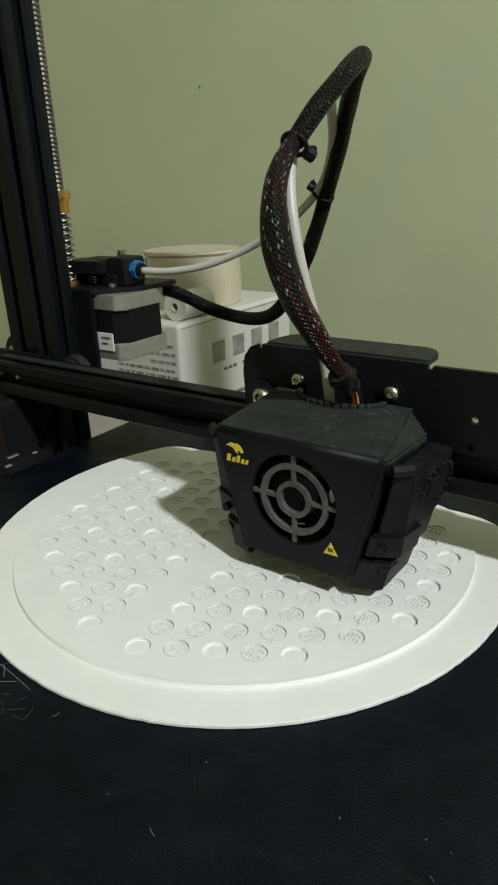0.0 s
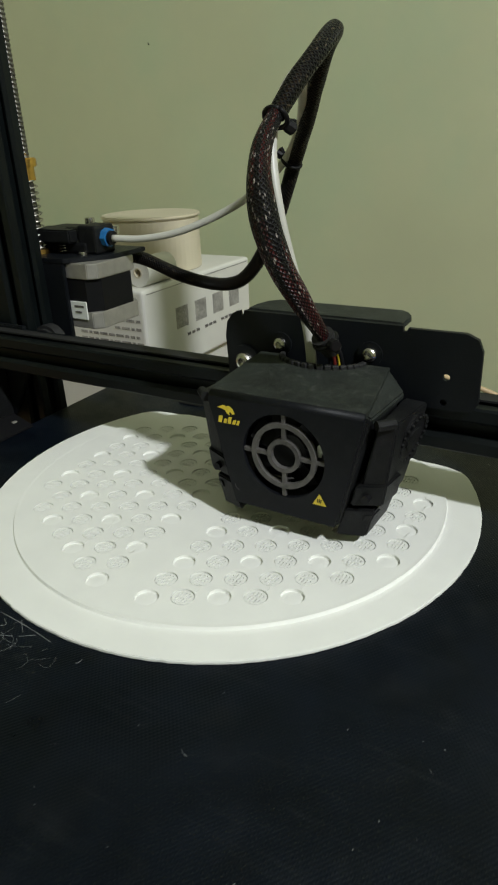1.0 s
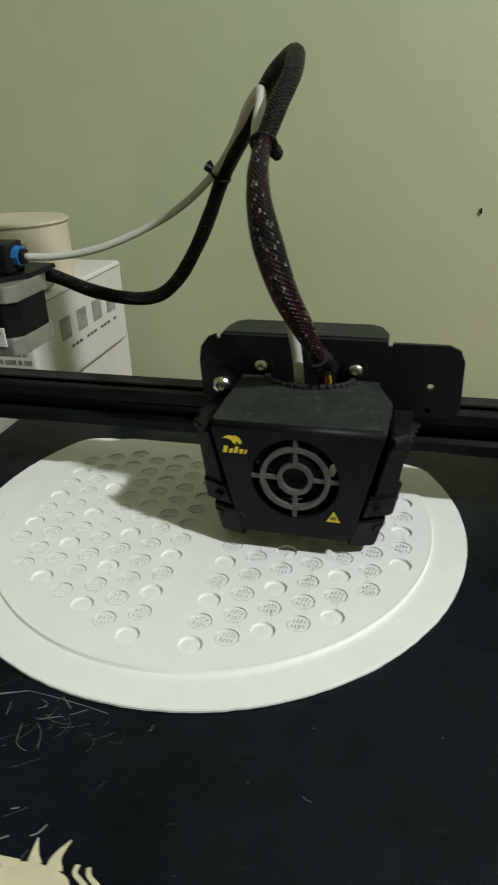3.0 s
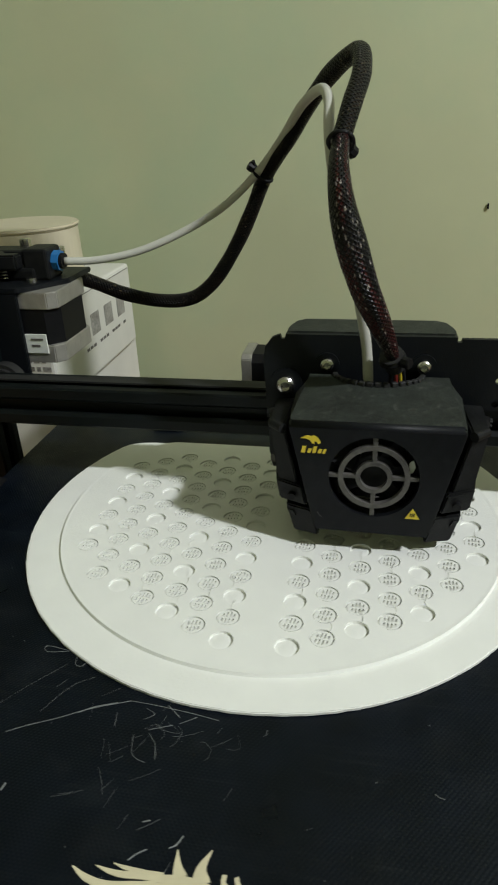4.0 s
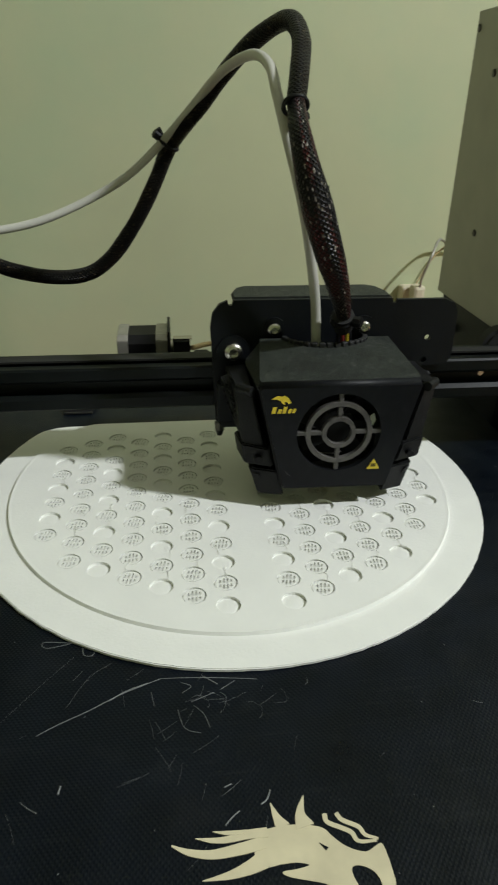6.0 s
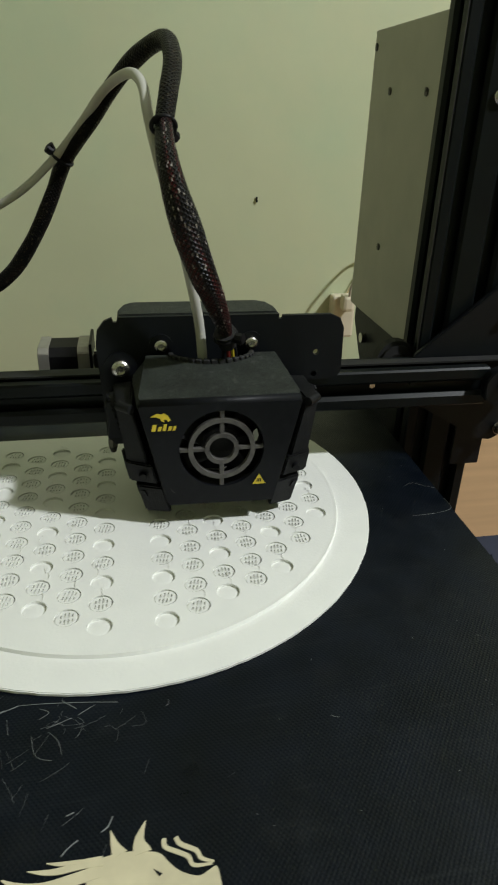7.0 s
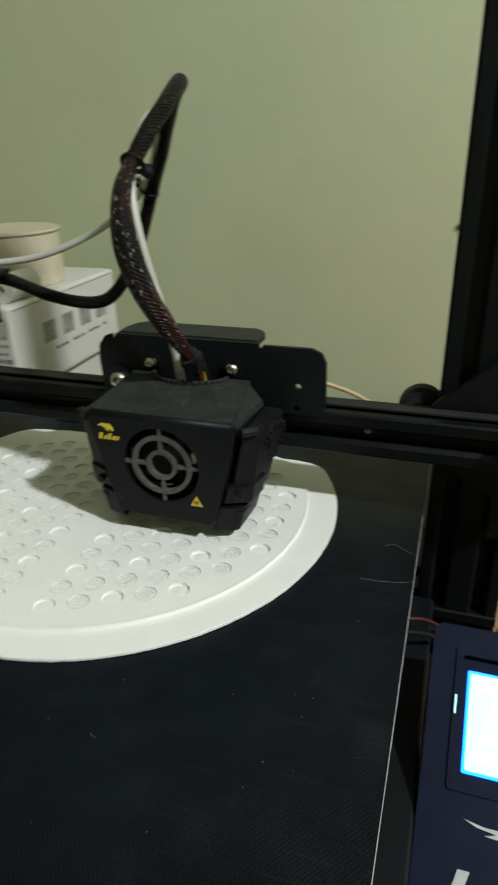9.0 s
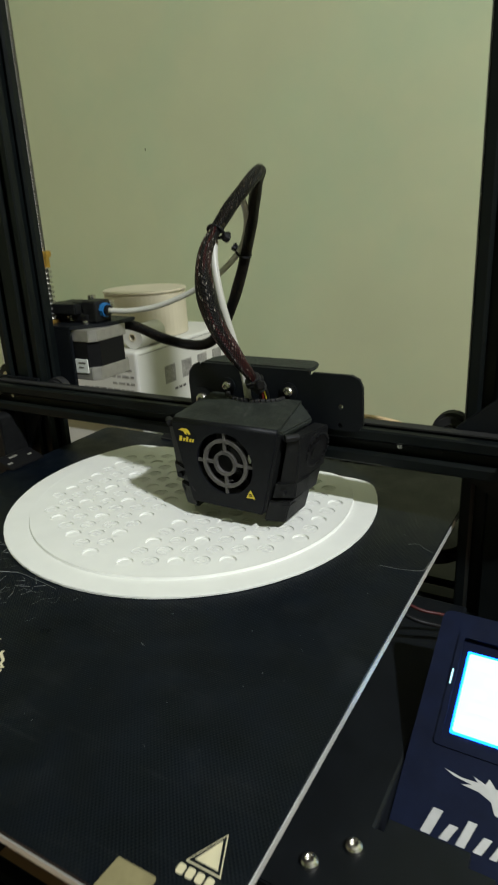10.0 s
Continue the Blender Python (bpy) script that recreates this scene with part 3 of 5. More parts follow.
# ---- extruder on the left ----
ext = thing("extruder", (-0.205, 0.11, 0.04), "black filament extruder with stepper motor and blue fitting", "extruder")
piece("top_plate", prism([(-0.245, 0.086), (-0.199, 0.086), (-0.181, 0.112), (-0.181, 0.142), (-0.245, 0.142)], "z", 0.0870, 0.0898, 0.0005), M_PLATE, ext)
piece("front_bracket", prism([(-0.246, 0.03), (-0.2000, 0.03), (-0.2000, 0.0872), (-0.246, 0.0872)], "y", 0.0858, 0.0888, 0.0005), M_PLATE, ext)
oct_o = motor_block(-0.2225, -0.1802, 0.0895, 0.1318, 0, 0, 0, 0.0045)
oct_i = motor_block(-0.2218, -0.1809, 0.0902, 0.1311, 0, 0, 0, 0.0068)
mo = piece("motor", prism(oct_i, "z", 0.0585, 0.0780), M_DARK, ext, "black stepper motor with silver end caps")
piece("upper_cap", prism(oct_o, "z", 0.0780, 0.0870, 0.0005), M_CAP, mo)
piece("lower_cap", prism(oct_o, "z", 0.0485, 0.0585, 0.0005), M_CAP, mo)
lab = piece("label", box(-0.2030, -0.1880, 0.0886, 0.0896, 0.0540, 0.0648, 0.0003), M_LABEL, mo, "white paper label with dark print")
for z, x0, x1 in ((0.0620, -0.1970, -0.1900), (0.0585, -0.1970, -0.1922)):
    q = part("print_line", box(x0, x1, 0.0883, 0.0887, z - 0.0005, z + 0.0005), M_INK, mo)
piece("feeder_body", box(-0.232, -0.196, 0.104, 0.130, 0.0898, 0.0968, 0.0018), M_PLASTIC, ext)
piece("feeder_arm", prism([(-0.236, 0.098), (-0.203, 0.098), (-0.203, 0.106), (-0.212, 0.106), (-0.216, 0.112), (-0.236, 0.116)], "z", 0.0965, 0.1045, 0.001), M_PLASTIC, ext)
piece("feeder_lever", box(-0.238, -0.205, 0.114, 0.132, 0.0965, 0.1040, 0.002), M_PLASTIC, ext)
piece("outlet_block", box(-0.203, -0.1885, 0.105, 0.1225, 0.0898, 0.1065, 0.0015), M_PLASTIC, ext)
piece("blue_collar", rod((-0.1885, 0.1140, 0.0990), (-0.1848, 0.1140, 0.0988), 0.0056, n=8), M_BLUE, ext)
piece("fitting", rod((-0.1848, 0.1140, 0.0988), (-0.1828, 0.1140, 0.0986), 0.0042, n=20), M_DARK, ext)
for x, y, h in ((-0.2155, 0.1075, 0.1035), (-0.2115, 0.1270, 0.1085), (-0.1985, 0.1035, 0.0918), (-0.1905, 0.1245, 0.1045)):
    piece("bolt", rod((x, y, h - 0.006), (x, y, h), 0.0032, n=18, bev=0.0004), M_STEEL, ext)
def coil(x, y, z0, z1, r, turns, wire, n=14):
    pts = [Vector((x + r * math.cos(a), y + r * math.sin(a), z0 + (z1 - z0) * i / (turns * n))) for i in range(turns * n + 1) for a in (2 * math.pi * i / n,)]
    return sweep(pts, wire, 6)
piece("tension_spring", coil(-0.2155, 0.1075, 0.0900, 0.0985, 0.0042, 5, 0.0006), M_STEEL, ext, "", True)

ls = thing("lead_screw", (-0.2312, 0.1, -0.06), "steel threaded lead screw with brass nut and spring", "lead screw")
bm = bmesh.new()
core = [(0.0028 if i % 2 else 0.0032) for i in range(320)]
lo = None
for i, r in enumerate(core):
    zz = 0.036 + i * 0.0012
    cur = [bm.verts.new((-0.2312 + r * math.cos(2 * math.pi * q / 14), 0.100 + r * math.sin(2 * math.pi * q / 14), zz + 0.0006 * q / 14)) for q in range(14)]
    if lo:
        for q in range(14):
            bm.faces.new((lo[q], lo[(q + 1) % 14], cur[(q + 1) % 14], cur[q]))
    lo = cur
piece("thread", bm, M_THREAD, ls)
piece("brass_nut", rod((-0.2312, 0.1, 0.132), (-0.2312, 0.1, 0.1395), 0.0048, n=24), M_BRASS, ls)
piece("brass_flange", rod((-0.2312, 0.1, 0.1395), (-0.2312, 0.1, 0.1445), 0.0066, n=24, bev=0.0006), M_BRASS, ls)
piece("spring", coil(-0.2312, 0.1, 0.0900, 0.132, 0.0048, 11, 0.0005), mat("spring_steel", (0.42, 0.41, 0.37), 0.35, 1.0, grain=0.2, scale=200), ls, "", True)
piece("base_nut", rod((-0.2312, 0.1, 0.0898), (-0.2312, 0.1, 0.0925), 0.0070, n=24, bev=0.0005), M_BRASS, ls)

# ---- heated bed and sheet ----
SLIDE = 0.0065  # how far the bed has travelled back on its rail
bed = thing("heated_bed", (-0.0545, -0.042, -0.006), "black square heated bed with bare aluminium rim", "print bed")
BX0, BX1, BY0, BY1 = -0.2040, 0.0962, -0.1950, 0.1125
piece("plate", prism(rounded(BX0, BX1, BY0, BY1, 0.006), "z", -0.0052, -0.0016, 0.0004), M_ALUBARE, bed, "bare aluminium plate")
piece("build_sheet", prism(rounded(BX0 + 0.0002, BX1 - 0.0002, BY0 + 0.0002, BY1 - 0.0002, 0.006), "z", -0.0016, 0.0, 0.0001), M_SHEET, bed, "black woven build sheet with scratches")
piece("carriage", prism([(-0.16, -0.03), (-0.05, -0.14), (0.05, -0.03), (0.05, 0.02), (-0.05, 0.10), (-0.16, 0.02)], "z", -0.030, -0.027), M_PLATE, bed)
for cx, cy in ((-0.185, -0.176), (0.077, -0.176), (-0.185, 0.092), (0.077, 0.092)):
    piece("levelling_knob", rod((cx, cy, -0.042), (cx, cy, -0.032), 0.02, n=32, bev=0.002), M_PLASTIC, bed)
    piece("levelling_screw", rod((cx, cy, -0.032), (cx, cy, -0.0052), 0.002, n=12), M_STEEL, bed)
for cx, cy in ((-0.154, 0.0), (0.045, 0.0)):
    piece("strut", rod((cx, cy, -0.028), (cx, cy, -0.0052), 0.003, n=12), M_STEEL, bed)
for cy in (-0.09, 0.06):
    piece("wheel", rod((-0.081, cy, -0.052), (-0.081, cy, -0.03), 0.006, n=24), M_RUBBER, bed)
    piece("wheel", rod((-0.028, cy, -0.052), (-0.028, cy, -0.03), 0.006, n=24), M_RUBBER, bed)
# printed emblem: a plain flame-like mark
def flat(name, pts, z0, z1, material, parent, label=""):
    return piece(name, prism(pts, "z", z0, z1), material, parent, label)
def leaf(name, pts, half, z):
    """A flat curved strand: a smooth middle line with half widths from its root to its tip."""
    path = spline([(x, y, 0) for x, y in pts], 8)
    left, right = [], []
    for i, p in enumerate(path):
        t = (path[min(i + 1, len(path) - 1)] - path[max(i - 1, 0)]).normalized()
        f = i / (len(path) - 1) * (len(half) - 1)
        k = min(int(f), len(half) - 2)
        w = half[k] + (half[k + 1] - half[k]) * (f - k)
        left.append((p.x - t.y * w, p.y + t.x * w))
        right.append((p.x + t.y * w, p.y - t.x * w))
    return flat(name, left + right[::-1], 0.0, z, M_CREAM, bed, "cream printed emblem")


muzzle = [(-0.0625, -0.1429), (-0.0610, -0.1404), (-0.0577, -0.1394), (-0.0534, -0.1391), (-0.0486, -0.1397), (-0.0452, -0.1408), (-0.0434, -0.1430), (-0.0405, -0.1457), (-0.0365, -0.1473), (-0.0338, -0.1463), (-0.0320, -0.1458), (-0.0314, -0.1490), (-0.0313, -0.1525), (-0.0314, -0.1550), (-0.0328, -0.1557), (-0.0344, -0.1552), (-0.0348, -0.1535), (-0.0357, -0.1518), (-0.0375, -0.1506), (-0.0396, -0.1501), (-0.0407, -0.1510), (-0.0402, -0.1538), (-0.0388, -0.1572), (-0.0418, -0.1562), (-0.0474, -0.1533), (-0.0549, -0.1512), (-0.0567, -0.1498), (-0.0532, -0.1495), (-0.0503, -0.1489), (-0.0530, -0.1481), (-0.0566, -0.1481), (-0.0605, -0.1484), (-0.0628, -0.1463)]
ring_pts = spline([(x, y, 0) for x, y in muzzle[-2:] + muzzle + muzzle[:2]], 4)[8:-8]
flat("emblem_mark", [(p.x, p.y) for p in ring_pts], 0.0, 0.00016, M_CREAM, bed, "cream printed emblem")
leaf("emblem_strand", [(-0.0600, -0.1463), (-0.0640, -0.1480), (-0.0690, -0.1493), (-0.0752, -0.1499)], (0.0022, 0.0016, 0.0009, 0.0001), 0.00020)
leaf("emblem_strand", [(-0.0600, -0.1427), (-0.0660, -0.1437), (-0.0725, -0.1443), (-0.0780, -0.1433), (-0.0822, -0.1413)], (0.0015, 0.0014, 0.0011, 0.0008, 0.0002), 0.00024)
leaf("emblem_strand", [(-0.0590, -0.1404), (-0.0640, -0.1405), (-0.0690, -0.1412), (-0.0728, -0.1410), (-0.0765, -0.1402)], (0.0012, 0.0011, 0.0008, 0.0006, 0.0001), 0.00028)
leaf("emblem_strand", [(-0.0640, -0.1398), (-0.0690, -0.1396), (-0.0722, -0.1390)], (0.0005, 0.0005, 0.0001), 0.00030)
leaf("emblem_horn", [(-0.0550, -0.1396), (-0.0562, -0.1370), (-0.0573, -0.1332)], (0.0019, 0.0010, 0.0001), 0.00020)
leaf("emblem_horn", [(-0.0496, -0.1400), (-0.0502, -0.1366), (-0.0486, -0.1320)], (0.0024, 0.0012, 0.0001), 0.00024)
leaf("emblem_curl", [(-0.0442, -0.1372), (-0.0440, -0.1393), (-0.0411, -0.1410), (-0.0386, -0.1425), (-0.0374, -0.1447), (-0.0330, -0.1450)], (0.0006, 0.0006, 0.0006, 0.0006, 0.0005, 0.0003), 0.00015)
leaf("emblem_curl", [(-0.0413, -0.1373), (-0.0402, -0.1392), (-0.0366, -0.1413), (-0.0354, -0.1434), (-0.0325, -0.1446)], (0.0006, 0.0006, 0.0006, 0.0005, 0.0003), 0.00015)
flat("emblem_eye", [(-0.0470, -0.1442), (-0.0450, -0.1455), (-0.0457, -0.1461)], 0.0002, 0.0003, M_SHEET, bed)
# printed heat sign
tri = [(0.0846, -0.1655), (0.0782, -0.1775), (0.0893, -0.1775)]
tri_in = [(0.0843, -0.1680), (0.0803, -0.1762), (0.0877, -0.1762)]
flat("heat_sign", tri, 0.0, 0.0002, M_CREAM, bed, "cream printed warning triangle")
flat("heat_sign_field", [(x * 0.9 + 0.1 * 0.0841, y * 0.9 - 0.1 * 0.1735) for x, y in tri], 0.0002, 0.0003, M_SHEET, bed)
flat("heat_sign_core", tri_in, 0.0003, 0.0004, M_CREAM, bed)
for i in range(4):
    flat("heat_sign_bar", rounded(0.0772 + 0.003 * i, 0.0795 + 0.003 * i, -0.1815, -0.1785, 0.0006, 2), 0.0, 0.0002, M_CREAM, bed)
bed.location.y += SLIDE
clip = thing("bed_clip", (0.068, -0.19, 0.0), "dull tan clip holding the sheet to the bed edge", "clip")
piece("upper_jaw", prism([(0.0615, -0.1855), (0.0745, -0.1855), (0.0755, -0.2), (0.0605, -0.2)], "z", 0.0001, 0.0013, 0.0003), mat("tan_clip_metal", (0.30, 0.26, 0.14), 0.5, 0.3, grain=0.2, scale=200), clip)
piece("back", prism([(0.0605, -0.2), (0.0755, -0.2), (0.0755, -0.2013), (0.0605, -0.2013)], "z", -0.007, 0.0013), bpy.data.materials["tan_clip_metal"], clip)
piece("lower_jaw", prism([(0.0625, -0.1875), (0.0735, -0.1875), (0.0755, -0.2), (0.0605, -0.2)], "z", -0.0068, -0.0054), bpy.data.materials["tan_clip_metal"], clip)

clip.location.y += SLIDE
clip2 = thing("bed_clip", (-0.214, 0.022, 0.0), "black sprung clip with pale metal patches on the bed edge", "clip")
piece("body", prism([(-0.199, 0.0002), (-0.199, 0.0012), (-0.214, 0.0065), (-0.219, 0.0050), (-0.219, -0.0090), (-0.214, -0.0105), (-0.199, -0.0066), (-0.199, -0.0056), (-0.2060, -0.0060), (-0.2060, -0.0002)], "y", 0.006, 0.036, 0.0004), M_DARK, clip2)
for y0, y1, u in ((0.008, 0.012, 0.25), (0.014, 0.021, 0.7), (0.028, 0.031, 0.4)):
    piece("pale_patch", box(-0.2015 - 0.012 * u - 0.002, -0.2015 - 0.012 * u, y0, y1, 0.0016 + 0.0043 * u, 0.0028 + 0.0043 * u, 0.0003), M_CAP, clip2)
clip2.location.y += SLIDE
clip3 = thing("bed_clip", (-0.133, 0.112, 0.0), "black folded clip with a lighter lip on the rear edge", "clip")
piece("body", prism([(0.1035, 0.0002), (0.1040, 0.0012), (0.1120, 0.0062), (0.1165, 0.0050), (0.1165, -0.0085), (0.1120, -0.0100), (0.1035, -0.0062), (0.1035, -0.0054), (0.1128, -0.0054), (0.1128, 0.0001)], "x", -0.1415, -0.1245, 0.0003), M_DARK, clip3)
piece("edge_lip", box(-0.1410, -0.1250, 0.1028, 0.1040, 0.0003, 0.0014, 0.0002), M_STRIP, clip3)
clip3.location.y += SLIDE

# ---- printed disc ----
CX, CY, RD, CUT = -0.0540, 0.0212, 0.1118, 0.0850
def disc_outline(r, cut, rc, n=150):
    """A circle cut straight along the back, its two corners rounded."""
    a0 = math.asin((cut - CY) / r)
    pts = [(CX + r * math.cos(a), CY + r * math.sin(a)) for a in [math.pi - a0 + (math.pi + 2 * a0) * i / n for i in range(n + 1)]]
    out = pts[5:-5]
    for (p, q, s) in ((out[-1], (pts[-1][0] - rc, cut), pts[-1]), ((pts[0][0] + rc, cut), out[0], pts[0])):
        for i in range(0 if q[1] == cut else 1, 9 if q[1] == cut else 8):
            t = (i + (0 if q[1] != cut else 1)) / 9
            out.append(tuple((1 - t) ** 2 * a + 2 * t * (1 - t) * b + t * t * c for a, b, c in zip(p, s, q)))
    return out
brim = []
for x, y in disc_outline(RD, CUT, 0.016, 260):
    k = 1 + 0.0024 * noise.noise(Vector((x * 260, y * 260, 3.0))) + 0.0012 * noise.noise(Vector((x * 40, y * 40, 8.0)))
    brim.append((CX + (x - CX) * k, CY + (y - CY) * k))
disc = thing("printed_disc", (CX, CY, 0.0), "flat white plastic disc with rows of round pockets", "printed part")
base = piece("base_layer", prism(brim, "z", 0.0001, 0.0016, 0.0003), M_PRINT, disc)
pockets = []
for sgn, x0 in ((1, -0.0389), (-1, -0.0620)):
    for i in range(8):
        for j in range(13):
            x, y = x0 + sgn * 0.0116 * i, -0.0627 + 0.0059 * i + 0.01178 * j
            if math.hypot(x - CX, y - CY) < 0.0885 and y < 0.0715:
                pockets.append((x, y, i % 2 == 0 and j % 2 == 0))
RH = 0.0044
TOP = 0.0028
pl = holed(disc_outline(0.0970, CUT - 0.0005, 0.010, 120), [circle(x, y, RH, 20) for x, y, _ in pockets], lambda u, v, d: (u, v, 0.0016 + d), TOP - 0.0016)
piece("raised_face", pl, M_PRINT, disc)
# bevelled lip round the raised face
lip = bmesh.new()
o1, o2 = disc_outline(0.0979, CUT - 0.0002, 0.010, 120), disc_outline(0.0974, CUT - 0.0008, 0.010, 120)
va = [lip.verts.new((x, y, 0.0015)) for x, y in o1]
vb = [lip.verts.new((x, y, TOP + 0.0001)) for x, y in o2]
vc = [lip.verts.new((CX + (x - CX) * 0.985, CY + (y - CY) * 0.985, TOP - 0.00001)) for x, y in o2]
for i in range(len(o1)):
    lip.faces.new((va[i - 1], va[i], vb[i], vb[i - 1]))
    lip.faces.new((vb[i - 1], vb[i], vc[i], vc[i - 1]))
piece("lip", lip, M_PRINT, disc)
# what fills each pocket: slanted ribs, or a shallow blank
RP = RH * 0.87
slits = []
for sx, top_y in ((-0.00200, 0.0020), (-0.00067, 0.0029), (0.00067, 0.0029), (0.00200, 0.0020)):
    for lo_y, hi_y in ((-top_y, -0.00035), (0.00035, top_y)):
        slits.append([(sx - 0.00036, lo_y), (sx + 0.00036, lo_y), (sx + 0.00034, hi_y), (sx - 0.00034, hi_y)])
gb = holed(circle(0, 0, RP, 24), slits, lambda u, v, d: (u + 0.12 * v, v, 0.00163 + d), 0.00085)
bmesh.ops.recalc_face_normals(gb, faces=gb.faces[:])
ribs_me = bpy.data.meshes.new("pocket_ribs")
gb.to_mesh(ribs_me)
gb.free()
ribs_me.materials.append(M_PRINT)
bb = bmesh.new()
bmesh.ops.create_uvsphere(bb, u_segments=16, v_segments=8, radius=1)
bmesh.ops.scale(bb, vec=(RH * 0.97, RH * 0.97, 0.0005), verts=bb.verts[:])
bmesh.ops.translate(bb, vec=(0, 0, 0.0015), verts=bb.verts[:])
blank_me = bpy.data.meshes.new("pocket_blank")
bb.to_mesh(blank_me)
bb.free()
blank_me.polygons.foreach_set("use_smooth", [True] * len(blank_me.polygons))
blank_me.materials.append(M_PRINT)
rnd = random.Random(4)
for x, y, blank in pockets:
    ob = new("pocket_blank" if blank else "pocket_ribs", blank_me if blank else ribs_me)
    ob.parent = disc
    ob.location = (x - CX, y - CY, 0)
    ob.rotation_euler = (0, 0, rnd.uniform(-0.12, 0.12))

# fine threads left between neighbouring pockets
threads = bmesh.new()
for x, y, blank in pockets:
    if rnd.random() < 0.42:
        e = rnd.uniform(-0.0025, 0.0025)
        w = rnd.uniform(-0.0012, 0.0012)
        sweep(spline([(x + e, y + 0.003, TOP), (x + e + w, y + 0.006, TOP + 0.0003), (x + e - w * 0.5, y + rnd.uniform(0.0085, 0.012), TOP)], 4), 0.00009, 4, bm=threads)
tagged(piece("loose_threads", threads, M_PRINT, disc, "", True), kind="stuff")
disc.location.y += SLIDE

# ---- print head ----
HX = -0.0122
head = thing("print_head", (HX, 0.03, 0.0026), "black print head with fan shroud, round grille and yellow mark", "print head")
def hp(pts):
    return [(x + HX, z) for x, z in pts]
# carriage plate and its folded flange
outline = [(-0.0485, 0.052), (-0.0495, 0.070), (-0.0485, 0.0765), (-0.0455, 0.0805), (-0.0420, 0.0820), (-0.0413, 0.0800), (-0.0400, 0.0800), (-0.0395, 0.0822), (0.0310, 0.0822), (0.0310, 0.0800), (0.0325, 0.0800), (0.0330, 0.0815), (0.0550, 0.0815), (0.0595, 0.0795), (0.0615, 0.0750), (0.0618, 0.0545), (0.0600, 0.0515), (0.0570, 0.0505), (0.030, 0.0505), (0.030, 0.022), (-0.044, 0.022), (-0.0475, 0.026)]
holes = [[(HX + x, z) for x, z in circle(cx, cz, 0.0014, 12)] for cx, cz in ((0.0491, 0.0638), (0.0487, 0.0533))]
piece("carriage_plate", holed(hp(outline), holes, lambda u, v, d: (u, 0.0430 + d, v), 0.0022), M_PLATE, head)
fo = [(-0.0395, 0.0452), (0.0310, 0.0452), (0.0310, 0.054), (0.0285, 0.062), (0.0240, 0.0655), (-0.0330, 0.0655), (-0.0372, 0.062), (-0.0395, 0.054)]
# flange: its lighter grey is wall and lamp light put into the colour
piece("flange", prism([(HX + x, y) for x, y in fo], "z", 0.0806, 0.0828, 0.0008), M_DUSTY_LIT, head)
# added dark pad so that the lower hole shows black
piece("hole_backing", box(HX + 0.044, HX + 0.053, 0.0458, 0.0468, 0.0500, 0.0580), M_DARK, head)
for (x, z, r) in ((-0.0395, 0.0598, 0.0042), (-0.0216, 0.0695, 0.0030), (0.0185, 0.0697, 0.0030)):
    piece("spacer", rod((HX + x, 0.0430, z), (HX + x, 0.0420, z), r * 1.7, n=28), M_PLATE, head)
    button_screw("screw", (HX + x, 0.0420, z), r, head)
piece("lever_cam", box(HX - 0.047, HX - 0.038, 0.0380, 0.0430, 0.0265, 0.046, 0.001), M_PLATE, head)
# shroud: hollow front with a round opening, sloped top with a toothed notch
FZ = 0.0388
FR = 0.0174
front = hp([(-0.0218, 0.0138), (0.0218, 0.0132), (0.0320, 0.0580), (0.0318, 0.0592), (-0.0322, 0.0592), (-0.0325, 0.0580)])
shroud = piece("shroud_front", holed(front, [[(x, z) for x, z in circle(HX, FZ, FR, 48)]], lambda u, v, d: (u, 0.0 + d, v), 0.0022), M_FRONT, head)
piece("shroud_edge", rod((HX - 0.0320, 0.0024, 0.0590), (HX + 0.0316, 0.0024, 0.0590), 0.0024, n=32), M_FRONT, head, "", True)
arc = [(HX + 0.0175 * math.cos(a), 0.0375 - 0.0100 * math.sin(a)) for a in [math.pi * i / 16 for i in range(17)]]
outl = [(-0.0321 + HX, 0.0022), (0.0317 + HX, 0.0022), (0.0322 + HX, 0.004), (0.0285 + HX, 0.0375)] + arc + [(-0.0285 + HX, 0.0375), (-0.0326 + HX, 0.004)]
tb = bmesh.new()
vs = [tb.verts.new((x, y, 0)) for x, y in outl]
es = [tb.edges.new((vs[i - 1], vs[i])) for i in range(len(vs))]
bmesh.ops.triangle_fill(tb, use_beauty=True, edges=es, normal=(0, 0, 1))
rr = bmesh.ops.extrude_face_region(tb, geom=tb.faces[:])
bmesh.ops.translate(tb, vec=(0, 0, -0.002), verts=[v for v in rr["geom"] if isinstance(v, bmesh.types.BMVert)])
for v in tb.verts:
    v.co.z += 0.0606 + 0.0062 * min(1, max(0.0, v.co.y) / 0.030) ** 0.8
piece("shroud_top", tb, M_DUSTY_LIT, head, "dusty sloping top")
for k in range(17):
    a = math.pi * (k + 0.5) / 17
    p = (HX + 0.0178 * math.cos(a), 0.0372 - 0.0103 * math.sin(a))
    c = box(-0.0013, 0.0013, -0.0011, 0.0011, -0.0012, 0.0012, 0.0003, 1)
    bmesh.ops.rotate(c, verts=c.verts[:], cent=(0, 0, 0), matrix=Matrix.Rotation(-a + math.pi / 2, 3, "Z"))
    bmesh.ops.translate(c, verts=c.verts[:], vec=(p[0], p[1], 0.0668))
    piece("grommet_tooth", c, M_RUBBER, head)
# solid dark block in the notch stands in for the shade inside
piece("hollow", box(HX - 0.0185, HX + 0.0185, 0.0265, 0.0425, 0.030, 0.0585), M_DARK, head)
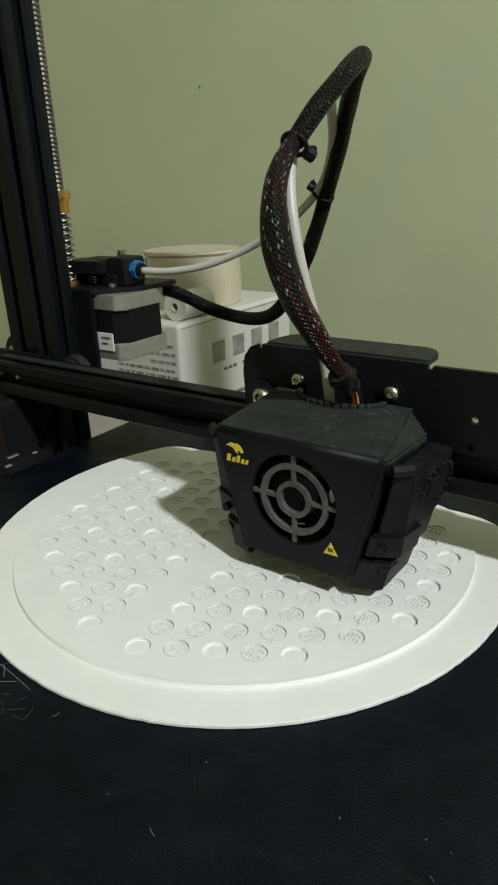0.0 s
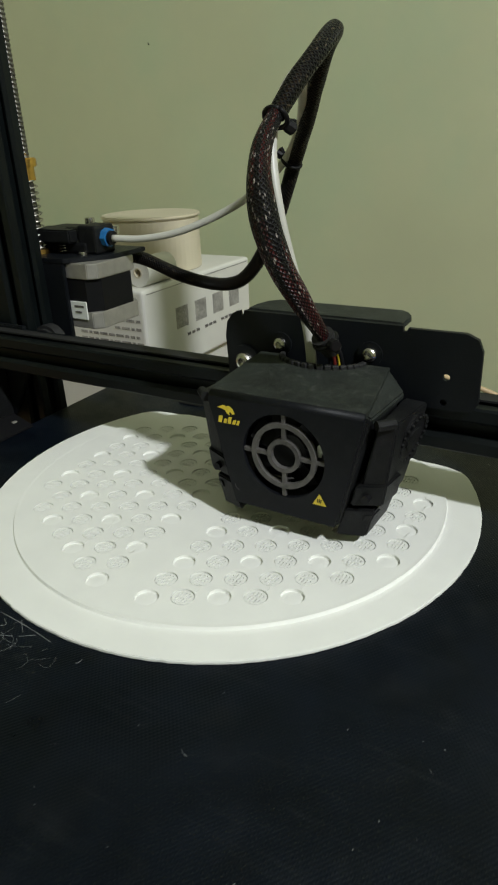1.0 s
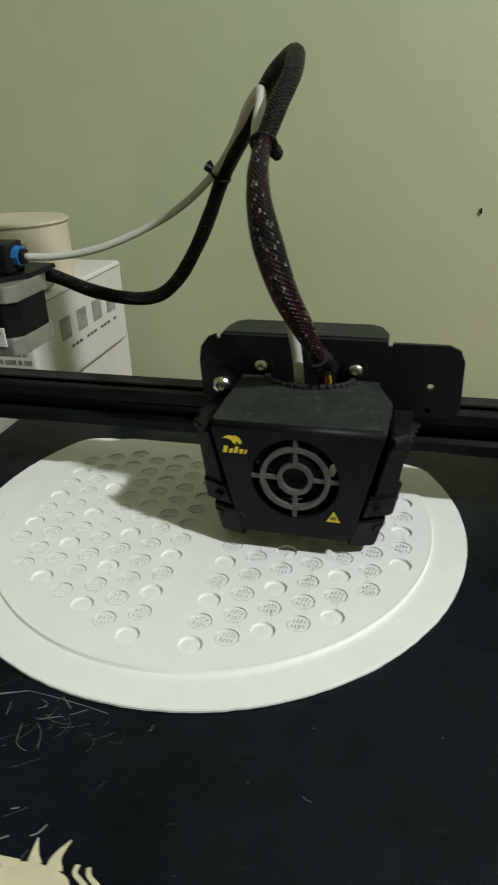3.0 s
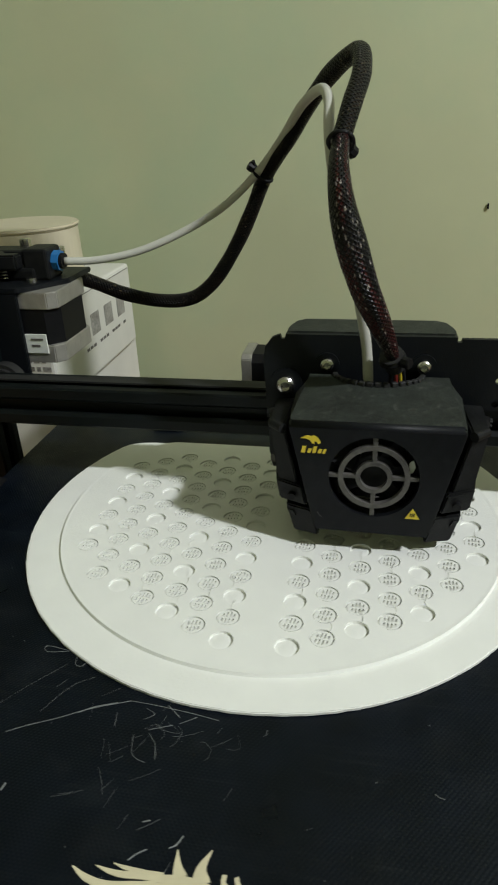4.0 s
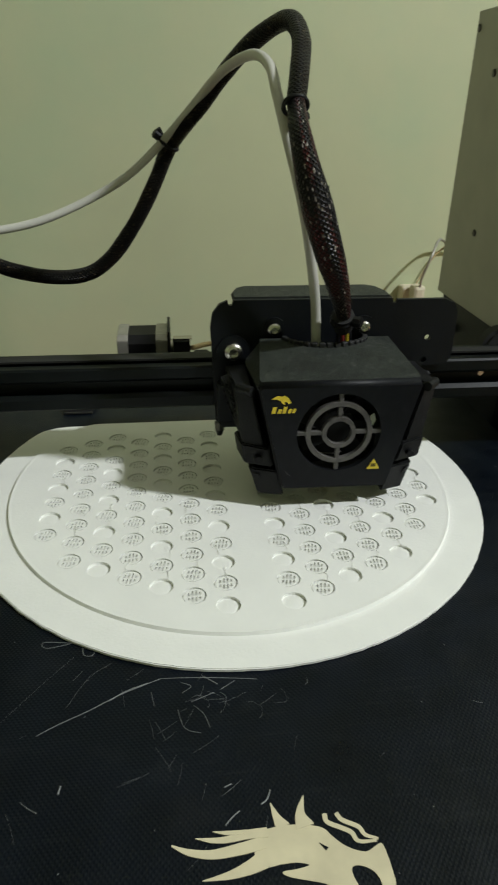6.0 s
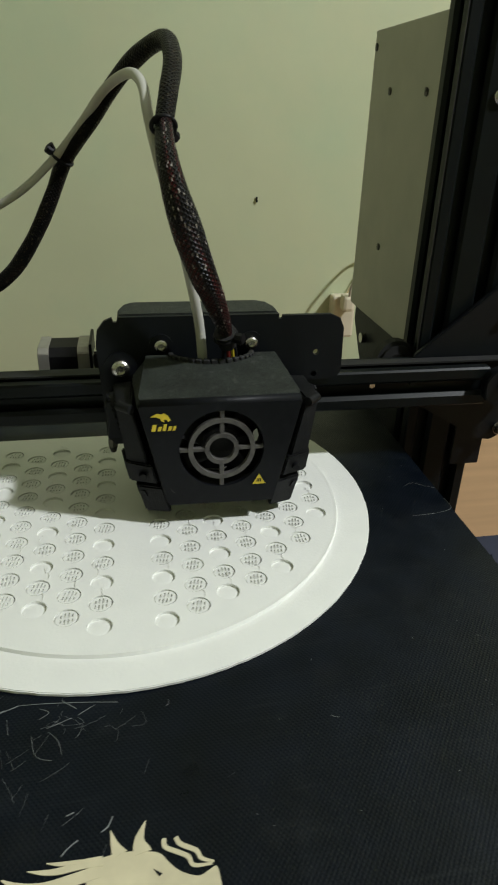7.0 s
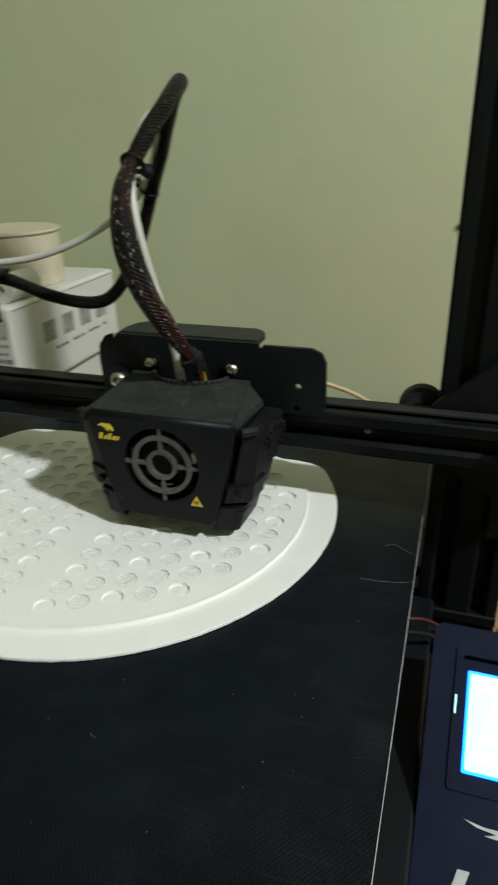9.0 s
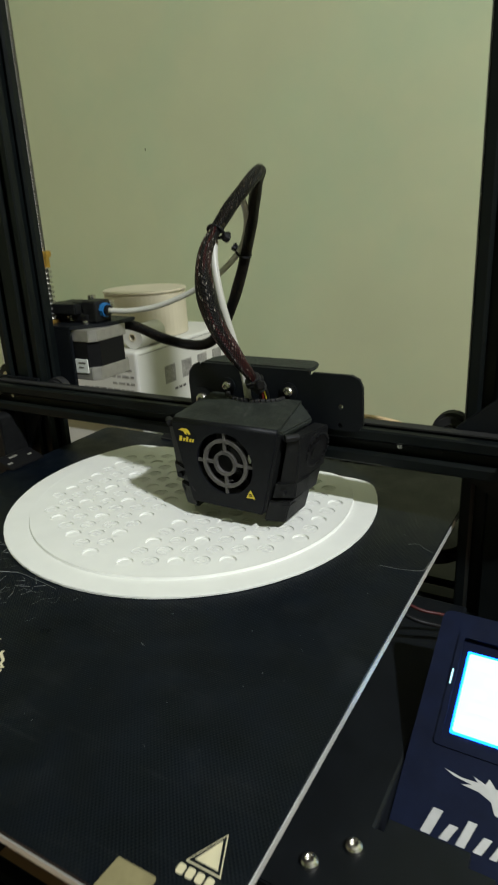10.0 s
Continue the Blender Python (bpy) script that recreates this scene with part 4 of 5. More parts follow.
def quad_solid(a, b, material, name, label=""):
    """A solid between two four-cornered outlines given in world metres."""
    m = bmesh.new()
    va, vb = [m.verts.new(p) for p in a], [m.verts.new(p) for p in b]
    m.faces.new(va)
    m.faces.new(vb[::-1])
    for i in range(4):
        m.faces.new((va[i], va[i - 1], vb[i - 1], vb[i]))
    bmesh.ops.recalc_face_normals(m, faces=m.faces[:])
    bmesh.ops.bevel(m, geom=m.edges[:], offset=0.0007, segments=2, affect="EDGES")
    return piece(name, m, material, head, label)
for s in (-1, 1):
    X = lambda x: HX + s * x
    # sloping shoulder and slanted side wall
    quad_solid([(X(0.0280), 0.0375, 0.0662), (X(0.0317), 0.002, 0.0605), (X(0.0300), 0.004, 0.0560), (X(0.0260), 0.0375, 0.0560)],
               [(X(0.0350), 0.0375, 0.0575), (X(0.0335), 0.004, 0.0588), (X(0.0330), 0.006, 0.0555), (X(0.0345), 0.0375, 0.0545)], M_DUSTY_LIT, "shroud_shoulder")
    quad_solid([(X(0.0300), 0.0006, 0.0590), (X(0.0332), 0.0014, 0.0588), (X(0.0230), 0.0014, 0.0136), (X(0.0200), 0.0006, 0.0136)],
               [(X(0.0300), 0.0375, 0.0600), (X(0.0338), 0.030, 0.0580), (X(0.0236), 0.032, 0.0120), (X(0.0215), 0.036, 0.0120)], M_PLASTIC, "shroud_side")
    # side fan housing, its clip and the stepped air duct below it
    quad_solid([(X(0.0355), 0.0055, 0.0570), (X(0.0418), 0.0085, 0.0570), (X(0.0385), 0.0085, 0.0305), (X(0.0300), 0.0055, 0.0305)],
               [(X(0.0345), 0.0400, 0.0545), (X(0.0436), 0.0400, 0.0540), (X(0.0405), 0.0400, 0.0305), (X(0.0290), 0.0400, 0.0305)], M_PLASTIC, "side_fan_housing")
    quad_solid([(X(0.0285), 0.0035, 0.0310), (X(0.0392), 0.0075, 0.0320), (X(0.0378), 0.0075, 0.0225), (X(0.0262), 0.0035, 0.0220)],
               [(X(0.0280), 0.0200, 0.0310), (X(0.0412), 0.0200, 0.0320), (X(0.0398), 0.0200, 0.0225), (X(0.0262), 0.0200, 0.0220)], M_PLASTIC, "duct_clip")
    quad_solid([(X(0.0270), 0.0085, 0.0305), (X(0.0375), 0.0105, 0.0305), (X(0.0345), 0.0105, 0.0180), (X(0.0240), 0.0085, 0.0180)],
               [(X(0.0270), 0.0380, 0.0305), (X(0.0395), 0.0380, 0.0305), (X(0.0365), 0.0380, 0.0180), (X(0.0240), 0.0380, 0.0180)], M_PLASTIC, "duct_neck")
    quad_solid([(X(0.0245), 0.0030, 0.0205), (X(0.0352), 0.0070, 0.0205), (X(0.0318), 0.0070, 0.0074), (X(0.0210), 0.0030, 0.0082)],
               [(X(0.0245), 0.0300, 0.0205), (X(0.0367), 0.0300, 0.0205), (X(0.0330), 0.0300, 0.0072), (X(0.0215), 0.0300, 0.0082)], M_PLASTIC, "air_duct")
    quad_solid([(X(0.0318), 0.0050, 0.0190), (X(0.0350), 0.0070, 0.0185), (X(0.0340), 0.0070, 0.0155), (X(0.0300), 0.0050, 0.0150)],
               [(X(0.0318), 0.0140, 0.0190), (X(0.0358), 0.0140, 0.0185), (X(0.0348), 0.0140, 0.0155), (X(0.0300), 0.0140, 0.0150)], M_PLASTIC, "duct_tab")
    piece("clip_pin", rod((X(0.0325), 0.0030, 0.0262), (X(0.0325), 0.0080, 0.0262), 0.0016, n=12), M_DARK, head)
    piece("hinge_pin", rod((X(0.0355), 0.0030, 0.0570), (X(0.0405), 0.0080, 0.0570), 0.0020, n=14), M_PLASTIC, head)
    nrm = Vector((s * 0.94, -0.15, -0.25)).normalized()
    c0 = Vector((X(0.0412), 0.0270, 0.0440))
    piece("side_vent", rod(c0 - nrm * 0.003, c0 + nrm * 0.0010, 0.0105, n=36, bev=0.0005), M_DARK, head)
    u = nrm.orthogonal().normalized()
    w = nrm.cross(u)
    for k in range(22):
        a = 2 * math.pi * k / 22
        c = c0 + (u * math.cos(a) + w * math.sin(a)) * 0.0096 + nrm * 0.0010
        piece("vent_tooth", rod(c, c + nrm * 0.0009, 0.0009, n=6), M_PLASTIC, head)
    piece("vent_hub", rod(c0, c0 + nrm * 0.0016, 0.0055, n=24, bev=0.0004), M_PLASTIC, head)
piece("underside", prism(hp([(-0.0205, 0.0140), (0.0205, 0.0140), (0.0205, 0.0165), (-0.0205, 0.0165)]), "y", 0.0022, 0.0400), M_PLASTIC, head)
piece("back_body", box(HX - 0.030, HX + 0.030, 0.0375, 0.0430, 0.0250, 0.0600), M_DARK, head)
piece("heater_block", box(HX - 0.010, HX + 0.010, 0.012, 0.028, 0.0085, 0.0140, 0.001), M_RUBBER, head)
piece("nozzle", rod((HX, 0.02, TOP + 0.0001), (HX, 0.02, 0.0085), 0.0008, 0.0036, n=20), M_BRASS, head)
piece("belt_pin", rod((HX - 0.0455, 0.0465, 0.0165), (HX - 0.0455, 0.0465, 0.0200), 0.0013, 0.0022, n=10), M_RUBBER, head)
piece("brass_nut", rod((HX - 0.0455, 0.0465, 0.0195), (HX - 0.0455, 0.0465, 0.0232), 0.0024, n=6), M_THREAD, head)
# round grille and fan behind it
gy = 0.0004
piece("grille", ring((HX, 0, FZ), 0.0118, 0.0138, gy, gy + 0.0022), M_GRILLE, head, "dusty grey round grille")
piece("grille_ring", ring((HX, 0, FZ), 0.0052, 0.0070, gy, gy + 0.0022), M_GRILLE, head)
for k in range(4):
    a = math.pi / 2 * k
    c = box(0.0066, 0.0174, gy + 0.0003, gy + 0.0019, -0.0009, 0.0009, 0.0002, 1)
    bmesh.ops.rotate(c, verts=c.verts[:], cent=(0, 0, 0), matrix=Matrix.Rotation(a, 3, "Y"))
    bmesh.ops.translate(c, verts=c.verts[:], vec=(HX, 0, FZ))
    piece("grille_spoke", c, M_GRILLE, head)
piece("fan_hub", rod((HX, 0.0055, FZ), (HX, 0.011, FZ), 0.0080, n=28, bev=0.0005), M_DARK, head)
for k in range(7):
    c = box(0.0072, 0.0165, 0.0065, 0.0072, -0.0042, 0.0042)
    bmesh.ops.rotate(c, verts=c.verts[:], cent=(0.012, 0.007, 0), matrix=Matrix.Rotation(radians(32), 3, "X"))
    bmesh.ops.rotate(c, verts=c.verts[:], cent=(0, 0, 0), matrix=Matrix.Rotation(2 * math.pi * k / 7, 3, "Y"))
    bmesh.ops.translate(c, verts=c.verts[:], vec=(HX, 0, FZ))
    piece("fan_blade", c, M_DARK, head)
piece("fan_back", box(HX - 0.019, HX + 0.019, 0.0115, 0.013, FZ - 0.019, FZ + 0.019), M_DARK, head)
# a white sliver and a thin grey line behind the grille
piece("grille_sliver", prism(hp([(0.0128, 0.0400), (0.0132, 0.0448), (0.0147, 0.0460), (0.0156, 0.0430), (0.0147, 0.0404)]), "y", 0.0030, 0.0034), M_LABEL, head, "white sliver")
piece("grille_sliver", sweep(spline([(HX - 0.0090, 0.0042, 0.0275), (HX - 0.0050, 0.0040, 0.0279), (HX - 0.0010, 0.0042, 0.0274), (HX + 0.0025, 0.0044, 0.0281)], 4), 0.00035, 6), M_GRILLE, head)
piece("loose_thread", sweep(spline([(HX - 0.0215, -0.0006, 0.0225), (HX - 0.0208, -0.0010, 0.0212), (HX - 0.0196, -0.0008, 0.0203)], 4), 0.00010, 5), M_GRILLE, head)
# yellow mark: winged shape over a slanted bar, and the hot-surface triangle
wing = [(-0.0283, 0.0549), (-0.0258, 0.0562), (-0.0240, 0.0558), (-0.0232, 0.0563), (-0.0215, 0.0552), (-0.0205, 0.0532), (-0.0215, 0.0527), (-0.0222, 0.0537), (-0.0232, 0.0535), (-0.0228, 0.0524), (-0.0240, 0.0530), (-0.0246, 0.0541), (-0.0262, 0.0548)]
piece("yellow_mark", prism(hp(wing), "y", -0.00025, 0.0001), M_YELLOW, head, "small yellow winged mark")
for k, (a, w, h) in enumerate(((-0.0282, 0.0016, 0.0028), (-0.0258, 0.0013, 0.0018), (-0.0238, 0.0013, 0.0028), (-0.0218, 0.0013, 0.0018), (-0.0199, 0.0010, 0.0018))):
    piece("yellow_bar", prism(hp([(a, 0.0487), (a + w, 0.0487), (a + w + 0.0006, 0.0487 + h), (a + 0.0006, 0.0487 + h)]), "y", -0.00025, 0.0001), M_YELLOW, head)
def tri_pts(cx, cz, r):
    return hp([(cx - r * 0.92, cz - r * 0.62), (cx + r * 0.92, cz - r * 0.62), (cx, cz + r * 0.98)])
piece("warning_sign", prism(tri_pts(0.0156, 0.0236, 0.0036), "y", -0.0002, 0.0001), M_DARK, head)
piece("warning_field", prism(tri_pts(0.0156, 0.0236, 0.0030), "y", -0.0004, -0.0001), M_YELLOW, head, "yellow warning triangle")
for k in (-1, 0, 1):
    piece("warning_wave", prism(hp([(0.0153 + k * 0.0007, 0.0228), (0.0157 + k * 0.0007, 0.0228), (0.0159 + k * 0.0007, 0.0244), (0.0155 + k * 0.0007, 0.0244)]), "y", -0.0005, -0.0003), M_DARK, head)

# ---- cables ----
har = thing("cable_harness", (-0.1, 0.12, 0.08), "black braided cable sleeve looping from extruder to print head", "cable")
thin = spline([(-0.195, 0.136, 0.0850), (-0.187, 0.149, 0.0800), (-0.168, 0.158, 0.0700), (-0.147, 0.163, 0.0645), (-0.127, 0.162, 0.0665), (-0.112, 0.159, 0.0765), (-0.098, 0.154, 0.0945), (-0.086, 0.149, 0.1155), (-0.0751, 0.1426, 0.1372), (-0.062, 0.1275, 0.1530), (-0.0485, 0.110, 0.1700), (-0.037, 0.094, 0.1815), (-0.0268, 0.0790, 0.1865), (-0.0245, 0.062, 0.1800), (-0.0268, 0.046, 0.1685), (-0.0298, 0.034, 0.1570)], 8)
piece("thin_sleeve", sweep(thin, lambda f: 0.0044 - 0.0008 * f, 16, lump=0.12), M_SLEEVE, har, "", True)
thick = spline([(-0.0298, 0.034, 0.1575), (-0.0298, 0.0235, 0.1478), (-0.0280, 0.0165, 0.1370), (-0.0242, 0.0130, 0.1235), (-0.0190, 0.0130, 0.1090), (-0.0130, 0.0185, 0.0945), (-0.0082, 0.0255, 0.0815), (-0.0058, 0.0320, 0.0720)], 10)
piece("thick_sleeve", sweep(thick, lambda f: 0.0036 + 0.0032 * math.sin(math.pi * min(1, f * 1.02)) ** 1.6 - 0.0012 * f, 20, flat=0.85, lump=0.12), M_SLEEVE2, har, "black braid with dark red wires showing", True)
piece("sleeve_end", rod((-0.0078, 0.0265, 0.0800), (-0.0058, 0.0320, 0.0730), 0.0046, 0.0040, n=18), M_RUBBER, har)
for i, (dx, m) in enumerate(((-0.002, M_DARK), (0.0, M_RED), (0.002, M_YELLOW), (0.003, M_DARK))):
    piece("wire", sweep(spline([(-0.0058 + dx * 0.6, 0.0322, 0.0745), (-0.0052 + dx, 0.0335, 0.0690), (-0.0046 + dx, 0.0345, 0.0570)], 5), 0.0009, 8), m, har, "", True)
def cable_tie(c, axis, r, knob):
    t = Vector(axis).normalized()
    u = t.orthogonal().normalized()
    w = t.cross(u)
    pts = [Vector(c) + (u * math.cos(a) + w * math.sin(a)) * r for a in [2 * math.pi * i / 24 for i in range(25)]]
    tie = piece("cable_tie", sweep(pts, 0.0009, 8, flat=1.0), M_DARK, har, "black cable tie", True)
    k = Vector(knob).normalized()
    b = rod(Vector(c) + k * (r + 0.0002), Vector(c) + k * (r + 0.0040), 0.0024, n=8, bev=0.0004)
    piece("tie_head", b, M_DARK, har)
    piece("tie_tail", rod(Vector(c) + k * r + t * 0.001, Vector(c) + k * (r + 0.003) + t * 0.003, 0.0013, n=6), M_DARK, har)
cable_tie((-0.0765, 0.1422, 0.1375), (0.50, -0.25, 0.8), 0.0053, (-0.75, -0.3, 0.55))
cable_tie((-0.0300, 0.0340, 0.1560), (0.0, 0.75, 0.66), 0.0044, (0.55, 0.65, -0.5))
cable_tie((-0.0072, 0.0285, 0.0775), (0.25, 0.45, -0.85), 0.0046, (0.75, -0.6, 0.0))
tube = thing("filament_tube", (-0.1, 0.1, 0.1), "milky white plastic tube from extruder into the print head", "tube")
tp = spline([(-0.1830, 0.1140, 0.0985), (-0.166, 0.120, 0.0980), (-0.144, 0.127, 0.1015), (-0.120, 0.134, 0.1105), (-0.098, 0.1385, 0.1225), (-0.0790, 0.1400, 0.1390), (-0.064, 0.126, 0.1550), (-0.052, 0.104, 0.1685), (-0.0415, 0.080, 0.1742), (-0.0365, 0.060, 0.1700), (-0.0350, 0.045, 0.1590), (-0.0320, 0.034, 0.1440), (-0.0262, 0.029, 0.1220), (-0.0210, 0.031, 0.0990), (-0.0174, 0.0345, 0.0790), (-0.0157, 0.0365, 0.0560)], 8)
piece("tube", sweep(tp, 0.0021, 14), M_TUBE, tube, "", True)
piece("end_ferrule", rod((-0.0161, 0.0362, 0.0610), (-0.0157, 0.0365, 0.0560), 0.0033, n=18, bev=0.0004), M_DARK, tube, "black push-in ferrule")

# ---- screen panel ----
TILT = math.degrees(math.atan2(0.51447, 0.85751))
def panel_pt(x, s, h):
    """x across, s down the slope from the screen frame's upper edge, h out of the panel."""
    return (x, -0.0075 - 0.85751 * s - 0.51447 * h, -0.0237 - 0.51447 * s + 0.85751 * h)
def slab_on_panel(name, outline, h0, h1, material, parent, label="", bev=0.0):
    m = prism(outline, "z", h0, h1, bev)
    for v in m.verts:
        v.co = Vector(panel_pt(v.co.x, v.co.y, v.co.z))
    return piece(name, m, material, parent, label)
scr = thing("control_panel", panel_pt(0.156, 0.05, -0.02), "dark control panel, blue screen glow put into its colour, screen lit", "control panel")
outer = rounded(0.1068, 0.2068, -0.0112, 0.098, 0.004)
win = rounded(0.1176, 0.199, -0.0005, 0.0482, 0.001, 2)
fp = holed(outer, [win], lambda u, v, d: panel_pt(u, v, -0.003 + d), 0.003)
piece("face", fp, M_PANEL, scr)
slab_on_panel("case", rounded(0.1080, 0.2056, -0.0100, 0.0968, 0.004), -0.017, -0.0045, M_DARK, scr, "", 0.001)
slab_on_panel("screen_bezel", rounded(0.1177, 0.1989, -0.0004, 0.0481, 0.001, 2), -0.0045, -0.0025, M_PANEL, scr)
slab_on_panel("screen", rounded(0.1209, 0.1955, 0.0056, 0.0430, 0.0006, 2), -0.0025, -0.0019, M_SCREEN, scr, "lit blue screen")
slab_on_panel("screen_field", rounded(0.1219, 0.1945, 0.0066, 0.0420, 0.001, 3), -0.0019, -0.0017, M_SCREEN2, scr)
gr2 = random.Random(21)
for i in range(5):
    u = 0.1245 + gr2.uniform(0, 0.004)
    while u < 0.190:
        w = gr2.uniform(0.0012, 0.0036)
        if gr2.random() < 0.72:
            slab_on_panel("screen_block", rounded(u, u + w, 0.0096 + 0.0063 * i, 0.0129 + 0.0063 * i, 0.0004, 2), -0.0017, -0.0016, M_SCREEN3, scr)
        u += w + 0.0008
piece("screen_rim", holed(rounded(0.1160, 0.2006, -0.0021, 0.0498, 0.0015, 4), [rounded(0.1186, 0.1980, 0.0006, 0.0472, 0.001, 2)], lambda u, v, d: panel_pt(u, v, -0.0002 + d), 0.0010), M_PANEL, scr, "black rim round the screen")
# sliver of light left of the screen, put in as a glowing strip
slab_on_panel("light_sliver", rounded(0.1166, 0.1172, 0.0165, 0.0235, 0.0002, 1), -0.001, 0.0012, M_SCREEN2, scr)
marks = [[(0.1228, 0.0578), (0.1300, 0.0590), (0.1360, 0.0588), (0.1340, 0.0570), (0.1390, 0.0585), (0.1400, 0.0560), (0.1430, 0.0590), (0.1480, 0.0570), (0.1520, 0.0610), (0.1600, 0.0650), (0.1540, 0.0660), (0.1480, 0.0690), (0.1440, 0.0680), (0.1420, 0.0640), (0.1370, 0.0620), (0.1300, 0.0615), (0.1340, 0.0603), (0.1270, 0.0595)]]
slab_on_panel("silver_mark", marks[0], 0.0, 0.0002, M_SILVER, scr, "silver printed emblem")
for k, (a, w, h) in enumerate(((0.1190, 0.0052, 0.0098), (0.1262, 0.0044, 0.0062), (0.1326, 0.0044, 0.0098), (0.1390, 0.0042, 0.0062), (0.1450, 0.0034, 0.0062))):
    slab_on_panel("silver_bar", [(a, 0.0831), (a + w * 0.75, 0.0831), (a + w * 0.75 + 0.003, 0.0831 - h), (a + 0.003, 0.0831 - h)], 0.0, 0.0002, M_SILVER, scr)
piece("mount_plate", box(0.064, 0.185, -0.150, -0.070, -0.0920, -0.0885, 0.0006), M_PLATE, scr)
mb = prism([(0.074, -0.135), (0.150, -0.135), (0.150, -0.098), (0.074, -0.098)], "z", -0.0535, -0.0505, 0.0006)
piece("bracket", mb, M_PLATE, scr)
piece("bracket_post", box(0.110, 0.140, -0.132, -0.120, -0.0885, -0.0535), M_PLATE, scr)
piece("bracket_post", box(0.110, 0.140, -0.105, -0.090, -0.0885, -0.0535), M_PLATE, scr)
for x, y in ((0.0916, -0.1217), (0.1033, -0.1093)):
    button_screw("screw", (x, y, -0.0505), 0.0034, scr, (0, 0, 1))
rw = thing("wire_pair", (0.1, 0.0, -0.08), "red and black wires running under the bed edge", "wires")
piece("red_wire", sweep(spline([(0.06, 0.03, -0.03), (0.088, 0.02, -0.034), (0.104, 0.028, -0.040), (0.12, 0.045, -0.062)], 6), 0.0009, 8), mat("dull_red_wire", (0.05, 0.006, 0.006), 0.5, grain=0.2, scale=200), rw, "", True)
piece("dark_wire", sweep(spline([(0.06, 0.027, -0.03), (0.086, 0.014, -0.036), (0.104, 0.022, -0.043), (0.12, 0.04, -0.062)], 6), 0.0012, 8), M_DARK, rw, "", True)
cap = thing("white_jar", (0.156, 0.095, TABLE), "white rounded plastic cap standing on the table", "cap")
cb = bmesh.new()
pr = [(0.0, 0.0), (0.014, 0.0), (0.0145, 0.012), (0.0138, 0.026), (0.011, 0.0325), (0.006, 0.0355), (0.0, 0.0362)]
vl = None
for r, z in pr[1:-1]:
    cur = [cb.verts.new((0.157 + r * math.cos(2 * math.pi * q / 32), 0.098 + r * math.sin(2 * math.pi * q / 32), TABLE + z)) for q in range(32)]
    if vl:
        for q in range(32):
            cb.faces.new((vl[q], vl[(q + 1) % 32], cur[(q + 1) % 32], cur[q]))
    else:
        cb.faces.new(cur[::-1])
    vl = cur
cb.faces.new(vl)
piece("shell", cb, M_WHITE, cap, "", True)

# ---- boxes and spool at the back left ----
def carton(name, x0, x1, y0, y1, z0, z1, label):
    t = thing(name, ((x0 + x1) / 2, (y0 + y1) / 2, z0), label, "box", "stacked cartons")
    piece("body", box(x0, x1, y0, y1, z0, z1, 0.0035, 3), M_CARD, t)
    return t
carton_low = carton("cardboard_box", -0.50, -0.281, 0.255, 0.455, TABLE, -0.0500, "closed white cardboard box under another one")
carton_up = carton("cardboard_box", -0.48, -0.2720, 0.245, 0.434, -0.0500, 0.0335, "closed white cardboard box with printed codes on its side")
X1 = -0.2720
for k in range(4):
    y0 = 0.2915 + 0.0325 * k
    piece("printed_square", box(X1 - 0.0001, X1 + 0.0003, y0, y0 + 0.0195, -0.012, 0.008), M_INK2, carton_up)
for k in range(13):
    if k % 4 != 3:
        piece("print_bar", box(X1 - 0.0001, X1 + 0.0003, 0.308 + 0.0078 * k, 0.3135 + 0.0078 * k, -0.0225, -0.0198), M_INK, carton_up)
rr3 = random.Random(9)
for row in range(5):
    x = -0.35
    while x < -0.282:
        w = rr3.uniform(0.003, 0.011)
        if row != 2 or x > -0.31:
            piece("print_bar", box(x, x + w, 0.2447, 0.2451, -0.018 + row * 0.0075, -0.0155 + row * 0.0075 + (0.0015 if row == 0 else 0)), M_INK2, carton_up)
        x += w + 0.002
piece("tape_edge", box(-0.2727, -0.2717, 0.250, 0.428, 0.0290, 0.0295), M_INK, carton_up)
spool = thing("filament_spool", (-0.345, 0.35, 0.0335), "empty cream plastic spool standing on the box", "spool")
SX, SY = -0.3345, 0.348
piece("drum", rod((SX, SY, 0.0335), (SX, SY, 0.0830), 0.0482, 0.0478, n=56, bev=0.001), M_SPOOL, spool)
piece("rim", rod((SX, SY, 0.0830), (SX, SY, 0.0862), 0.0495, n=56, bev=0.0012), M_SPOOL, spool)
roll = thing("white_roll", (-0.288, 0.275, 0.0335), "small white paper roll lying on the box", "roll")
rm2 = ring((-0.2850, 0, 0.0335 + 0.0125), 0.0045, 0.0125, 0.258, 0.300, 32)
piece("paper", rm2, M_CARD, roll)
piece("core", ring((-0.2850, 0, 0.0335 + 0.0125), 0.0035, 0.0045, 0.2575, 0.3005, 24), M_SPOOL, roll)

# ---- stray filament, crumbs and scratches on the bed ----
hairs = bmesh.new()
hr = random.Random(12)
def hair(pts, r=0.00022):
    r *= 0.5
    sweep(spline([(x, y + SLIDE, 0.00015) for x, y in pts], 6), r, 5, bm=hairs)
hair([(-0.1195, -0.1075), (-0.114, -0.1043), (-0.1056, -0.1002), (-0.0971, -0.0954), (-0.0852, -0.0905)], 0.00026)
hair([(-0.1005, -0.0975), (-0.0955, -0.0943), (-0.0890, -0.0918)], 0.00034)
hair([(-0.0852, -0.0905), (-0.0773, -0.0909), (-0.0656, -0.0921), (-0.0558, -0.0935)], 0.0002)
hair([(-0.1303, -0.1021), (-0.1207, -0.0891), (-0.1125, -0.0790)], 0.00005)
